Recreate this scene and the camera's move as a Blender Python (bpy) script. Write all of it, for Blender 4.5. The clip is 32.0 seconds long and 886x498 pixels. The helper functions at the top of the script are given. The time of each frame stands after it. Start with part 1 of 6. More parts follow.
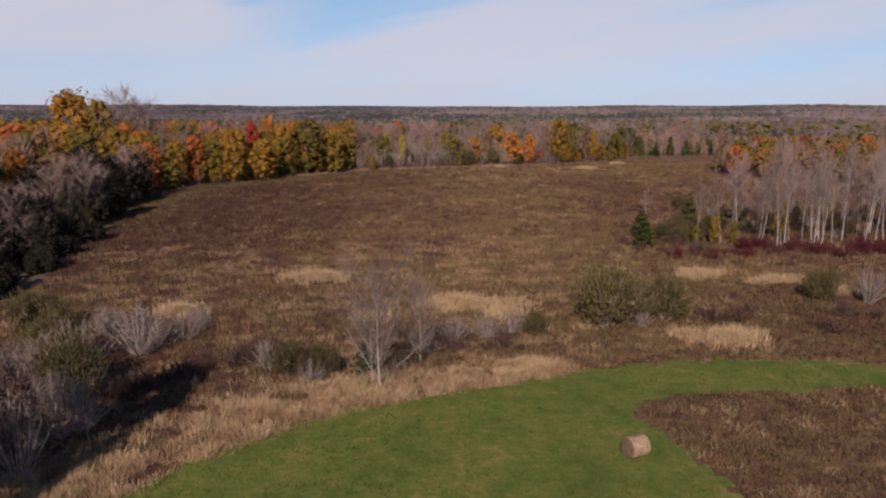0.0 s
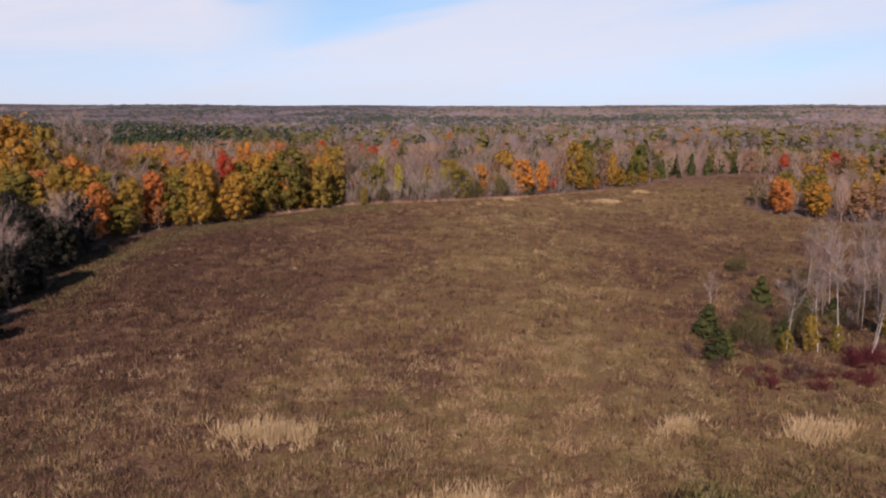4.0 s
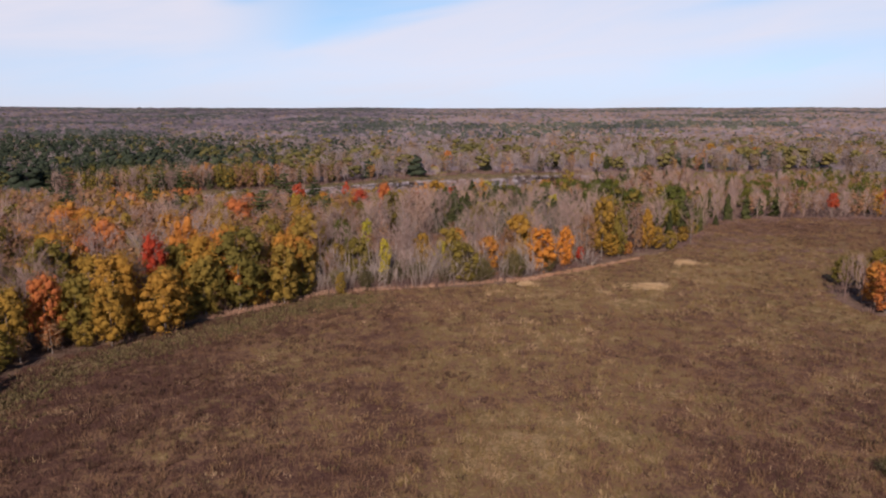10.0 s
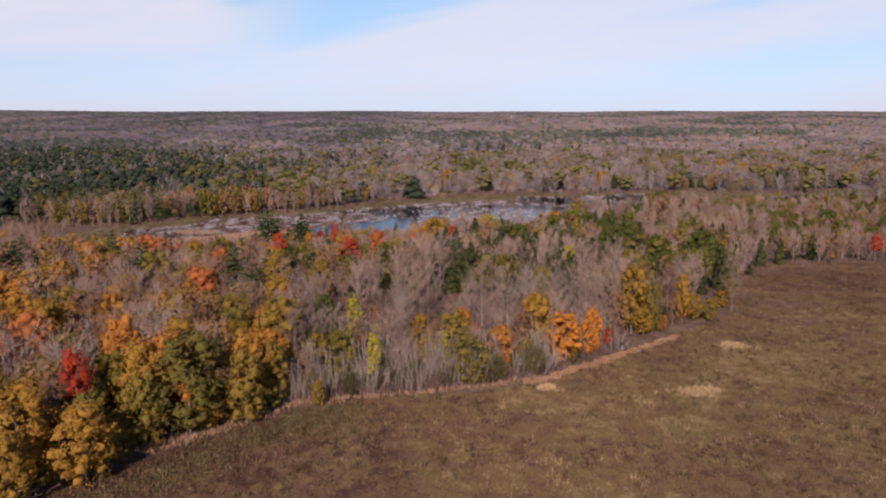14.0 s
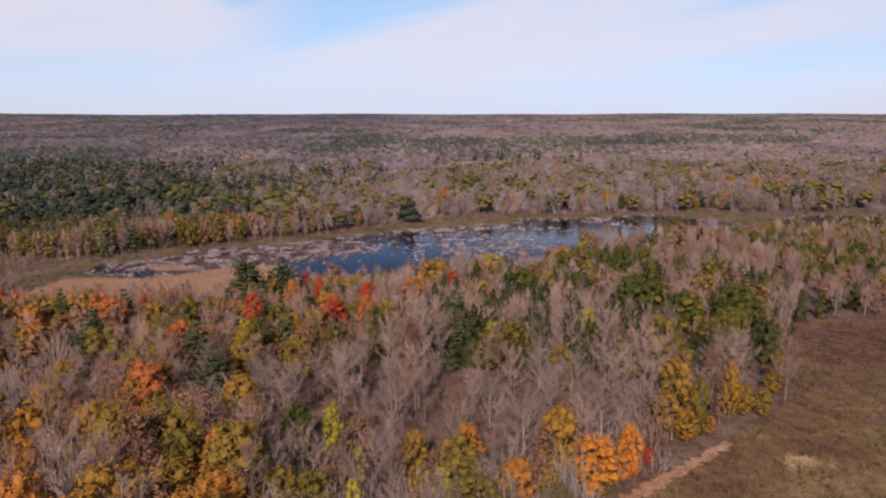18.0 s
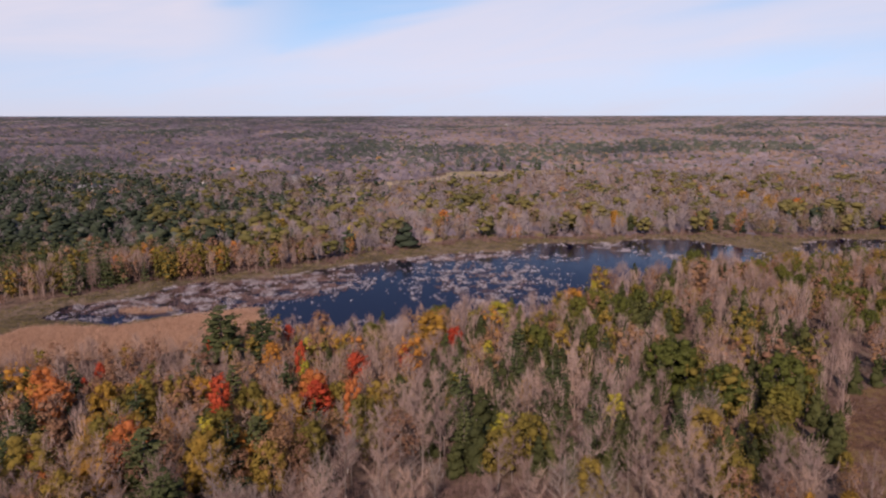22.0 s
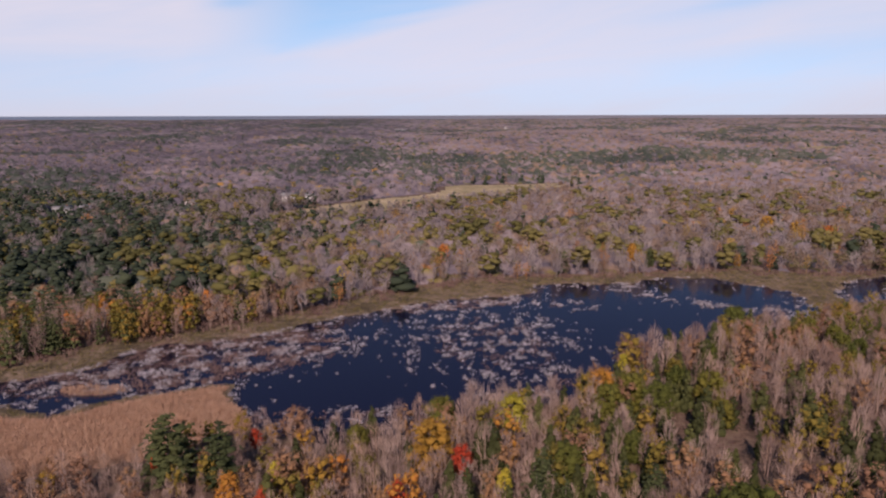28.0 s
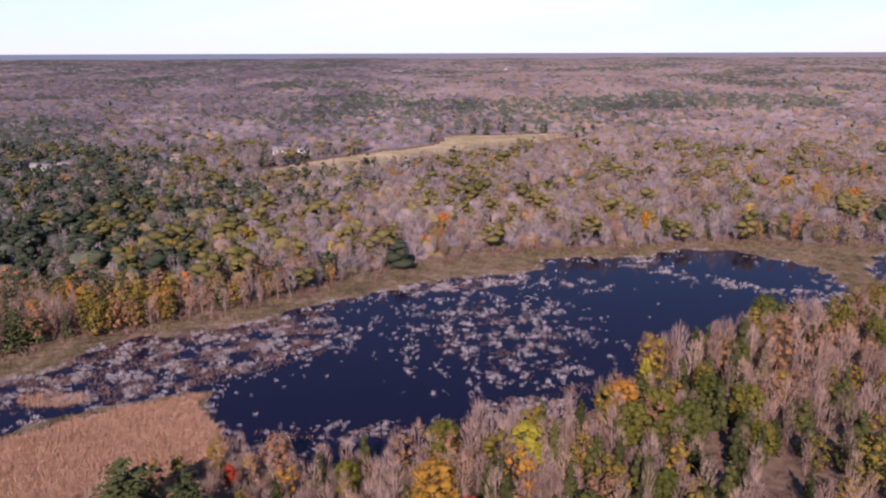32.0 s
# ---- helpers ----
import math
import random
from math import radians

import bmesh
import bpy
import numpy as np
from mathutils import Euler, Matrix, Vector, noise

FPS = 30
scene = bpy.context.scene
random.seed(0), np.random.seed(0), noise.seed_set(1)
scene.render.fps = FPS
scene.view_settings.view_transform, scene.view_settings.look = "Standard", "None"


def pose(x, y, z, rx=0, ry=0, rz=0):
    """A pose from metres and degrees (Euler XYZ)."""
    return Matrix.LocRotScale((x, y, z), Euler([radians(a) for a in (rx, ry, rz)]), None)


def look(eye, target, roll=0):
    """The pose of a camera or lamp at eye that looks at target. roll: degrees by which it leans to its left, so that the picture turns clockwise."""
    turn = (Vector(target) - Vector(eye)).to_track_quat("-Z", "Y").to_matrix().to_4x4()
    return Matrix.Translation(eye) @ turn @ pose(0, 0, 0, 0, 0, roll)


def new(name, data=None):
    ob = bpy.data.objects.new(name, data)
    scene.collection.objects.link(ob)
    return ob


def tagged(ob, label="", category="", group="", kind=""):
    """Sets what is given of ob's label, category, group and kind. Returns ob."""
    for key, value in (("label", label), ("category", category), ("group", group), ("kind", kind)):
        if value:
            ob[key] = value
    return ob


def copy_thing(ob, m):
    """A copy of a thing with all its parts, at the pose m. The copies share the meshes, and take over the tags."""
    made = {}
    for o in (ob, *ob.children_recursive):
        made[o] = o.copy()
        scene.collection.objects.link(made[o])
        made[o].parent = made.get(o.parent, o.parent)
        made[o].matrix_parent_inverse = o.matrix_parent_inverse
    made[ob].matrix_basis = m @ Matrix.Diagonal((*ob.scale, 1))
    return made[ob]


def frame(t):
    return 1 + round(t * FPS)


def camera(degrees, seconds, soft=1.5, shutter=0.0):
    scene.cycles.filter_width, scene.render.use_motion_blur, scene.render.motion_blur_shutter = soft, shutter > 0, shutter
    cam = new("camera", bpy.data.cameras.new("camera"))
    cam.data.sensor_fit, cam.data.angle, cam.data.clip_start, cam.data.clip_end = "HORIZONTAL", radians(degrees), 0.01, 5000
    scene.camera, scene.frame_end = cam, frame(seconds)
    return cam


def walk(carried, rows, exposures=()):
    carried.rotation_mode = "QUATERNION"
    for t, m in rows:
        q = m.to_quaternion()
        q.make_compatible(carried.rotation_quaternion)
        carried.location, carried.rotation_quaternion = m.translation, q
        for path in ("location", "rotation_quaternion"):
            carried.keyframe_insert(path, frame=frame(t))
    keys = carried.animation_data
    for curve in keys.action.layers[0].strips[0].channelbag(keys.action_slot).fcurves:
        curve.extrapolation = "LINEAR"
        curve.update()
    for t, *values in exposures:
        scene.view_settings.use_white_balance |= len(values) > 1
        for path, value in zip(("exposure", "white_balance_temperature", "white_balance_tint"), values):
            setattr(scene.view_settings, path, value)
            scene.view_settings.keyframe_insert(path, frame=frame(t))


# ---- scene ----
cam = camera(62.2, 32.0, soft=2.15)
METRES, EYE, TILT, LEAN, TURN = 260.0, 20.0, -10.5, 0.0, 0.0
ROWS = [
    (0.0, 0.0, 0.0, 0.0, 0.0, 0.0, 0.0),
    (0.5, -0.0001, 0.0126, 0.0059, 0.01, -0.01, 0.02),
    (1.0, -0.0002, 0.0254, 0.0119, 0.02, -0.02, 0.02),
    (1.5, -0.0005, 0.0383, 0.0179, 0.04, -0.03, 0.01),
    (2.0, -0.0008, 0.0515, 0.024, 0.05, -0.04, -0.0),
    (2.5, -0.0011, 0.0647, 0.0302, 0.04, -0.09, -0.02),
    (3.0, -0.0013, 0.078, 0.0361, 0.04, -0.1, -0.01),
    (3.5, -0.0015, 0.0916, 0.0419, 0.03, -0.11, -0.01),
    (5.5, -0.002, 0.1459, 0.0657, -0.03, -0.18, -0.09),
    (6.0, -0.002, 0.1597, 0.0719, -0.04, -0.16, -0.1),
    (6.5, -0.0021, 0.1738, 0.0781, -0.06, -0.16, -0.07),
    (7.0, -0.0023, 0.1876, 0.0842, -0.08, -0.17, -0.06),
    (7.5, -0.0024, 0.2013, 0.0906, -0.1, -0.16, -0.03),
    (8.0, -0.0026, 0.2152, 0.0971, -0.11, -0.15, -0.01),
    (8.5, -0.0027, 0.2291, 0.104, -0.13, -0.15, 0.01),
    (9.0, -0.003, 0.2429, 0.1116, -0.16, -0.14, 0.01),
    (9.5, -0.0032, 0.2566, 0.1191, -0.2, -0.14, 0.01),
    (10.0, -0.0033, 0.2704, 0.1266, -0.22, -0.11, 0.03),
    (10.5, -0.0036, 0.2842, 0.1343, -0.23, -0.11, 0.05),
    (11.0, -0.0039, 0.2979, 0.142, -0.26, -0.09, 0.02),
    (11.5, -0.004, 0.3115, 0.1498, -0.27, -0.08, 0.04),
    (12.0, -0.0044, 0.3254, 0.1577, -0.29, -0.06, 0.04),
    (12.5, -0.0046, 0.3393, 0.1653, -0.3, -0.03, 0.04),
    (13.0, -0.005, 0.353, 0.1731, -0.32, -0.01, 0.04),
    (13.5, -0.0053, 0.3667, 0.181, -0.34, -0.0, 0.04),
    (14.0, -0.0056, 0.3807, 0.1887, -0.37, 0.01, 0.05),
    (14.5, -0.0059, 0.3945, 0.1967, -0.4, -0.0, 0.04),
    (16.5, -0.0063, 0.4498, 0.2266, -0.51, 0.06, 0.1),
    (17.0, -0.0065, 0.4637, 0.234, -0.55, 0.06, 0.12),
    (17.5, -0.0066, 0.4776, 0.2413, -0.58, 0.07, 0.16),
    (18.0, -0.0067, 0.4912, 0.2488, -0.62, 0.09, 0.15),
    (18.5, -0.0071, 0.5051, 0.2562, -0.65, 0.11, 0.16),
    (19.0, -0.0072, 0.5187, 0.2637, -0.66, 0.11, 0.18),
    (19.5, -0.0074, 0.5323, 0.2713, -0.69, 0.12, 0.19),
    (20.0, -0.0077, 0.546, 0.2789, -0.72, 0.12, 0.2),
    (20.5, -0.008, 0.56, 0.2861, -0.76, 0.14, 0.2),
    (21.0, -0.0083, 0.5739, 0.2934, -0.79, 0.17, 0.21),
    (21.5, -0.0084, 0.5871, 0.3012, -0.81, 0.16, 0.2),
    (22.0, -0.0088, 0.6013, 0.3084, -0.84, 0.17, 0.21),
    (22.5, -0.009, 0.6153, 0.3158, -0.87, 0.17, 0.21),
    (23.0, -0.0092, 0.6295, 0.3231, -0.89, 0.16, 0.22),
    (23.5, -0.0093, 0.6434, 0.3308, -0.91, 0.15, 0.23),
    (24.0, -0.0094, 0.6583, 0.3382, -0.93, 0.15, 0.24),
    (24.5, -0.01, 0.6724, 0.3457, -0.95, 0.13, 0.24),
    (25.0, -0.01, 0.6871, 0.353, -0.95, 0.12, 0.25),
    (25.5, -0.0101, 0.7016, 0.3605, -0.96, 0.12, 0.26),
    (27.5, -0.0105, 0.76, 0.3888, -0.98, 0.15, 0.32),
    (28.0, -0.0107, 0.7747, 0.3962, -1.0, 0.14, 0.33),
    (28.5, -0.0105, 0.7891, 0.4036, -0.99, 0.12, 0.36),
    (29.0, -0.0109, 0.8036, 0.4107, -1.01, -0.12, 0.37),
    (29.5, -0.0108, 0.8177, 0.4181, -1.03, -0.76, 0.37),
    (30.0, -0.0111, 0.8322, 0.4255, -1.04, -1.51, 0.38),
    (30.5, -0.0112, 0.8464, 0.4331, -1.06, -2.27, 0.38),
    (31.0, -0.0117, 0.8609, 0.4405, -1.1, -3.01, 0.37),
    (31.5, -0.0116, 0.875, 0.4482, -1.1, -3.75, 0.4),
    (32.0, -0.0123, 0.8895, 0.4554, -1.14, -4.48, 0.38),
]
BRIGHT = [(0.0, 0.02, 7400, 26), (1.0, 0.16, 7400, 26), (2.0, 0.32, 7400, 26), (3.0, 0.37, 7400, 26), (6.0, 0.37, 7400, 26), (14.0, 0.36, 7400, 26), (19.0, 0.32, 7400, 29), (24.0, 0.28, 7400, 31), (28.0, 0.26, 7400, 31), (29.0, 0.30, 7400, 31), (32.0, 0.79, 7050, 37)]
walk(cam, [(t, pose(0, 0, EYE, TILT, LEAN, TURN) @ pose(METRES * x, METRES * y, METRES * z, 90 + pitch, roll, yaw)) for t, x, y, z, yaw, pitch, roll in ROWS], BRIGHT)

# ---- world and sun ----
SUN_DIR = Vector((-0.18, -0.95, 0.60)).normalized()
sun = new("sun", bpy.data.lights.new("sun", "SUN"))
sun.data.energy, sun.data.angle, sun.data.color = 3.85, radians(0.6), (1.0, 0.94, 0.86)
sun.matrix_world = look(SUN_DIR * 500, (0, 0, 0))


def node(tree, kind):
    return tree.nodes.new(kind)


def maths(tree, op, a, b=None):
    n = node(tree, "ShaderNodeMath")
    n.operation = op
    for i, v in enumerate((a, b)):
        if v is None:
            continue
        if isinstance(v, (int, float)):
            n.inputs[i].default_value = v
        else:
            tree.links.new(v, n.inputs[i])
    return n.outputs[0]


def mixed(tree, fac, a, b):
    n = node(tree, "ShaderNodeMix")
    n.data_type = "RGBA"
    for i, v in ((0, fac), (6, a), (7, b)):
        if isinstance(v, (int, float)):
            n.inputs[i].default_value = v
        elif isinstance(v, tuple):
            n.inputs[i].default_value = (*v, 1)
        else:
            tree.links.new(v, n.inputs[i])
    return n.outputs[2]


def ramp(tree, fac, stops):
    n = node(tree, "ShaderNodeValToRGB")
    e = n.color_ramp.elements
    while len(e) < len(stops):
        e.new(0.5)
    for el, (p, c) in zip(e, stops):
        el.position, el.color = p, (*c, 1)
    tree.links.new(fac, n.inputs[0])
    return n.outputs[0]


def noise_of(tree, vec, scale, detail=4.0, rough=0.55, distort=0.0):
    n = node(tree, "ShaderNodeTexNoise")
    n.inputs["Scale"].default_value, n.inputs["Detail"].default_value = scale, detail
    n.inputs["Roughness"].default_value, n.inputs["Distortion"].default_value = rough, distort
    tree.links.new(vec, n.inputs["Vector"])
    return n.outputs["Fac"]


def build_sky():
    w = bpy.data.worlds.new("sky")
    scene.world = w
    w.use_nodes = True
    t = w.node_tree
    t.nodes.clear()
    sky = node(t, "ShaderNodeTexSky")
    sky.sky_type, sky.sun_disc = "NISHITA", False
    sky.sun_elevation = math.asin(SUN_DIR.z)
    sky.sun_rotation = math.atan2(SUN_DIR.x, SUN_DIR.y)
    sky.air_density, sky.dust_density, sky.ozone_density = 1.0, 0.3, 3.0
    co = node(t, "ShaderNodeTexCoord")
    sep = node(t, "ShaderNodeSeparateXYZ")
    t.links.new(co.outputs["Generated"], sep.inputs[0])
    x, y, z = sep.outputs
    # clear air: the pale band at the very horizon is left to the cloud
    high = node(t, "ShaderNodeCombineXYZ")
    t.links.new(x, high.inputs[0])
    t.links.new(y, high.inputs[1])
    deep = node(t, "ShaderNodeMapRange")
    deep.interpolation_type = "SMOOTHSTEP"
    t.links.new(z, deep.inputs[0])
    for i, v in ((1, 0.14), (2, 0.22), (3, 0.0), (4, 0.45)):
        deep.inputs[i].default_value = v
    t.links.new(maths(t, "ADD", maths(t, "ADD", maths(t, "MULTIPLY", z, 0.8), 0.2), deep.outputs[0]), high.inputs[2])
    norm = node(t, "ShaderNodeVectorMath")
    norm.operation = "NORMALIZE"
    t.links.new(high.outputs[0], norm.inputs[0])
    t.links.new(norm.outputs[0], sky.inputs[0])
    az = maths(t, "ARCTAN2", x, y)
    el = maths(t, "ARCSINE", z)
    # thin high cloud: streaks that rise to the right, thickest low over the land
    skew = maths(t, "SUBTRACT", el, maths(t, "MULTIPLY", az, 0.13))
    comb = node(t, "ShaderNodeCombineXYZ")
    t.links.new(maths(t, "MULTIPLY", az, 2.2), comb.inputs[0])
    t.links.new(maths(t, "MULTIPLY", skew, 14.0), comb.inputs[1])
    streak = noise_of(t, comb.outputs[0], 1.3, 6.0, 0.6, 0.6)
    cover = maths(t, "ADD", 0.78, maths(t, "MULTIPLY", maths(t, "SUBTRACT", streak, 0.5), 0.8))
    # a wide blue rift whose lower rim rises to the right
    def soft(v, lo, hi):
        n = node(t, "ShaderNodeMapRange")
        n.interpolation_type = "SMOOTHSTEP"
        t.links.new(v, n.inputs[0])
        n.inputs[1].default_value, n.inputs[2].default_value = lo, hi
        return n.outputs[0]
    wisp = maths(t, "MULTIPLY", maths(t, "SUBTRACT", streak, 0.5), 0.07)
    rim = maths(t, "ADD", maths(t, "SUBTRACT", el, maths(t, "ADD", 0.120, maths(t, "MULTIPLY", az, 0.23))), wisp)
    rift = maths(t, "MULTIPLY", soft(rim, -0.006, 0.022), soft(maths(t, "ADD", az, maths(t, "MULTIPLY", wisp, 2.0)), -0.31, -0.13))
    rift = maths(t, "MULTIPLY", rift, maths(t, "SUBTRACT", 1.0, soft(az, -0.02, 0.16)))
    cover = maths(t, "SUBTRACT", cover, maths(t, "MULTIPLY", rift, 0.66))
    # thinner places in the veil (azimuth, elevation, half width, half height, slope, strength)
    for a, e, wa, we, slope, k in ((-0.46, 0.052, 0.34, 0.030, 0.03, 0.24), (0.56, 0.070, 0.28, 0.032, 0.10, 0.52), (0.42, 0.140, 0.12, 0.010, 0.16, 0.40), (-0.25, 0.139, 0.03, 0.008, 0.1, 0.4)):
        da = maths(t, "DIVIDE", maths(t, "SUBTRACT", az, a), wa)
        de = maths(t, "DIVIDE", maths(t, "SUBTRACT", maths(t, "SUBTRACT", el, e), maths(t, "MULTIPLY", maths(t, "SUBTRACT", az, a), slope)), we)
        d2 = maths(t, "ADD", maths(t, "MULTIPLY", da, da), maths(t, "MULTIPLY", de, de))
        gap = maths(t, "POWER", 2.718, maths(t, "MULTIPLY", d2, -1.0))
        cover = maths(t, "SUBTRACT", cover, maths(t, "MULTIPLY", gap, k))
    # the cloud thins out overhead
    thin = node(t, "ShaderNodeMapRange")
    thin.interpolation_type = "SMOOTHSTEP"
    t.links.new(el, thin.inputs[0])
    for i, v in ((1, 0.145), (2, 0.185), (3, 1.0), (4, 0.0)):
        thin.inputs[i].default_value = v
    cover = maths(t, "MULTIPLY", cover, thin.outputs[0])
    clamp = node(t, "ShaderNodeClamp")
    t.links.new(cover, clamp.inputs[0])
    clamp.inputs[2].default_value = 0.95
    clear = node(t, "ShaderNodeVectorMath")
    clear.operation = "MULTIPLY"
    t.links.new(sky.outputs[0], clear.inputs[0])
    t.links.new(mixed(t, deep.outputs[0], BLUE, ZENITH), clear.inputs[1])
    veil = mixed(t, soft(el, 0.0, 0.06), tuple(0.9 * v for v in CLOUD), CLOUD)
    col = mixed(t, clamp.outputs[0], clear.outputs[0], veil)
    # hazy far land beyond the last ridge, up to the true horizon
    far = mixed(t, soft(az, -0.5, 0.3), (0.80, 1.10, 1.60), (1.08, 1.08, 1.32))
    col = mixed(t, soft(el, -0.0014, -0.0004), far, col)
    bg = node(t, "ShaderNodeBackground")
    bg.inputs[1].default_value = SKY
    out = node(t, "ShaderNodeOutputWorld")
    t.links.new(col, bg.inputs[0])
    t.links.new(bg.outputs[0], out.inputs[0])


SKY = 0.15
BLUE, ZENITH = (0.86, 1.04, 0.98), (0.155, 0.15, 0.27)
CLOUD = (3.62, 4.12, 4.85)
build_sky()

# ---- materials ----


def growth(t, sx):
    """The meadow's growth: dark weeds to the left and far right, pale grass down the middle and near the strip."""
    x, y, _ = sx.outputs
    f = maths(t, "MINIMUM", maths(t, "MULTIPLY", x, 0.0085), maths(t, "SUBTRACT", 0.13, maths(t, "MULTIPLY", x, 0.0007)))
    f = maths(t, "MAXIMUM", f, -0.42)
    rank = maths(t, "MINIMUM", maths(t, "MAXIMUM", maths(t, "MULTIPLY", maths(t, "SUBTRACT", 125, y), 0.0022), 0.0), maths(t, "MULTIPLY", maths(t, "SUBTRACT", y, 54), 0.009))
    f = maths(t, "ADD", f, maths(t, "MAXIMUM", maths(t, "MINIMUM", rank, 0.12), -0.12))
    shade = []
    for v, a, b in ((x, 16, 44), (y, 215, 160), (y, 262, 305)):
        step = node(t, "ShaderNodeMapRange")
        step.interpolation_type = "SMOOTHSTEP"
        t.links.new(v, step.inputs[0])
        step.inputs[1].default_value, step.inputs[2].default_value = min(a, b), max(a, b)
        if a > b:
            step.inputs[3].default_value, step.inputs[4].default_value = 1.0, 0.0
        shade.append(step.outputs[0])
    f = maths(t, "SUBTRACT", f, maths(t, "MULTIPLY", shade[2], 0.2))
    return maths(t, "SUBTRACT", f, maths(t, "MULTIPLY", maths(t, "MULTIPLY", shade[0], shade[1]), 0.26))


def surface(name, stops, coarse, fine, bump=0.3, rough=0.9, spread=1.0, slant=False):
    """Ground-like material: a ramp over coarse and fine noise, in metres, with relief."""
    m = bpy.data.materials.new(name)
    m.use_nodes = True
    t = m.node_tree
    b = t.nodes["Principled BSDF"]
    co = node(t, "ShaderNodeTexCoord").outputs["Object"]
    n1 = noise_of(t, co, 1.0 / coarse, 5.0, 0.6, 0.5)
    n2 = noise_of(t, co, 1.0 / fine, 4.0, 0.65)
    n3 = noise_of(t, co, 1.0 / math.sqrt(coarse * fine), 3.0, 0.6, 0.3)
    f = maths(t, "ADD", maths(t, "MULTIPLY", maths(t, "SUBTRACT", n1, 0.5), 1.3 * spread), maths(t, "MULTIPLY", maths(t, "SUBTRACT", n2, 0.5), 1.2 * spread))
    f = maths(t, "ADD", f, maths(t, "MULTIPLY", maths(t, "SUBTRACT", n3, 0.5), 1.0 * spread))
    f = maths(t, "ADD", f, 0.5)
    if slant:
        sx = node(t, "ShaderNodeSeparateXYZ")
        t.links.new(co, sx.inputs[0])
        f = maths(t, "ADD", f, growth(t, sx))
    t.links.new(ramp(t, f, stops), b.inputs["Base Color"])
    b.inputs["Roughness"].default_value = rough
    b.inputs["Specular IOR Level"].default_value = 0.15
    if bump:
        bn = node(t, "ShaderNodeBump")
        bn.inputs["Strength"].default_value, bn.inputs["Distance"].default_value = bump, fine * 0.5
        t.links.new(noise_of(t, co, 1.6 / fine, 3.0, 0.7), bn.inputs["Height"])
        t.links.new(bn.outputs[0], b.inputs["Normal"])
    return m


def plant(name, stops, joined=False, leaf=0.25, rough=0.75, island=0.25, patch=0.0):
    """Leaf, needle or twig material. Each plant takes its own place on the ramp, each leaf a little beside it."""
    m = bpy.data.materials.new(name)
    m.use_nodes = True
    t = m.node_tree
    b = t.nodes["Principled BSDF"]
    if joined:
        att = node(t, "ShaderNodeAttribute")
        att.attribute_name = "tone"
        rnd = att.outputs["Fac"]
    else:
        rnd = node(t, "ShaderNodeObjectInfo").outputs["Random"]
    isl = node(t, "ShaderNodeNewGeometry").outputs["Random Per Island"]
    f = maths(t, "ADD", maths(t, "MULTIPLY", rnd, 1.0 - island), maths(t, "MULTIPLY", isl, island))
    if patch:
        co = node(t, "ShaderNodeNewGeometry").outputs["Position"]
        f = maths(t, "ADD", f, maths(t, "MULTIPLY", maths(t, "SUBTRACT", noise_of(t, co, 1 / patch, 3.0), 0.5), 1.0))
        sx = node(t, "ShaderNodeSeparateXYZ")
        t.links.new(co, sx.inputs[0])
        f = maths(t, "ADD", f, growth(t, sx))
    if leaf and not patch:
        where = node(t, "ShaderNodeNewGeometry").outputs["Position"]
        grain = noise_of(t, where, 1.1, 3.0, 0.7)
        f = maths(t, "ADD", f, maths(t, "MULTIPLY", maths(t, "SUBTRACT", grain, 0.5), 0.7))
        bn = node(t, "ShaderNodeBump")
        bn.inputs["Strength"].default_value, bn.inputs["Distance"].default_value = 0.9, 0.5
        t.links.new(noise_of(t, where, 1.7, 3.0, 0.7), bn.inputs["Height"])
        t.links.new(bn.outputs[0], b.inputs["Normal"])
    c = ramp(t, f, stops)
    t.links.new(c, b.inputs["Base Color"])
    b.inputs["Roughness"].default_value = rough
    b.inputs["Specular IOR Level"].default_value = 0.12
    if leaf:
        tr = node(t, "ShaderNodeBsdfTranslucent")
        t.links.new(c, tr.inputs[0])
        mx = node(t, "ShaderNodeMixShader")
        mx.inputs[0].default_value = leaf
        t.links.new(b.outputs[0], mx.inputs[1])
        t.links.new(tr.outputs[0], mx.inputs[2])
        t.links.new(mx.outputs[0], t.nodes["Material Output"].inputs[0])
    return m


def plain(name, colour, rough=0.7, fine=0.4, vary=0.25):
    c = np.array(colour)
    return surface(name, [(0.2, tuple(c * (1 - vary))), (0.8, tuple(np.minimum(c * (1 + vary), 0.95)))], fine * 6, fine, 0.15, rough)


LITTER = surface("leaf_litter", [(0.15, (0.075, 0.048, 0.036)), (0.45, (0.145, 0.092, 0.068)), (0.7, (0.19, 0.13, 0.098)), (0.95, (0.175, 0.14, 0.075))], 14.0, 1.6, 0.5)
MEADOW = surface("meadow_weeds", [(0.05, (0.082, 0.040, 0.029)), (0.32, (0.150, 0.081, 0.052)), (0.52, (0.199, 0.118, 0.065)), (0.70, (0.170, 0.119, 0.046)), (0.98, (0.300, 0.201, 0.107))], 19.0, 0.45, 1.0, 0.9, 1.55, True)
MOWN = surface("mown_grass", [(0.1, (0.075, 0.105, 0.022)), (0.4, (0.105, 0.14, 0.03)), (0.65, (0.15, 0.16, 0.04)), (0.98, (0.26, 0.2, 0.08))], 5.0, 0.35, 0.4)
MARSH = surface("marsh_sedge", [(0.1, (0.062, 0.045, 0.031)), (0.4, (0.115, 0.088, 0.056)), (0.65, (0.165, 0.118, 0.084)), (0.95, (0.25, 0.175, 0.13))], 12.0, 1.2, 0.6, 0.9, 1.5)
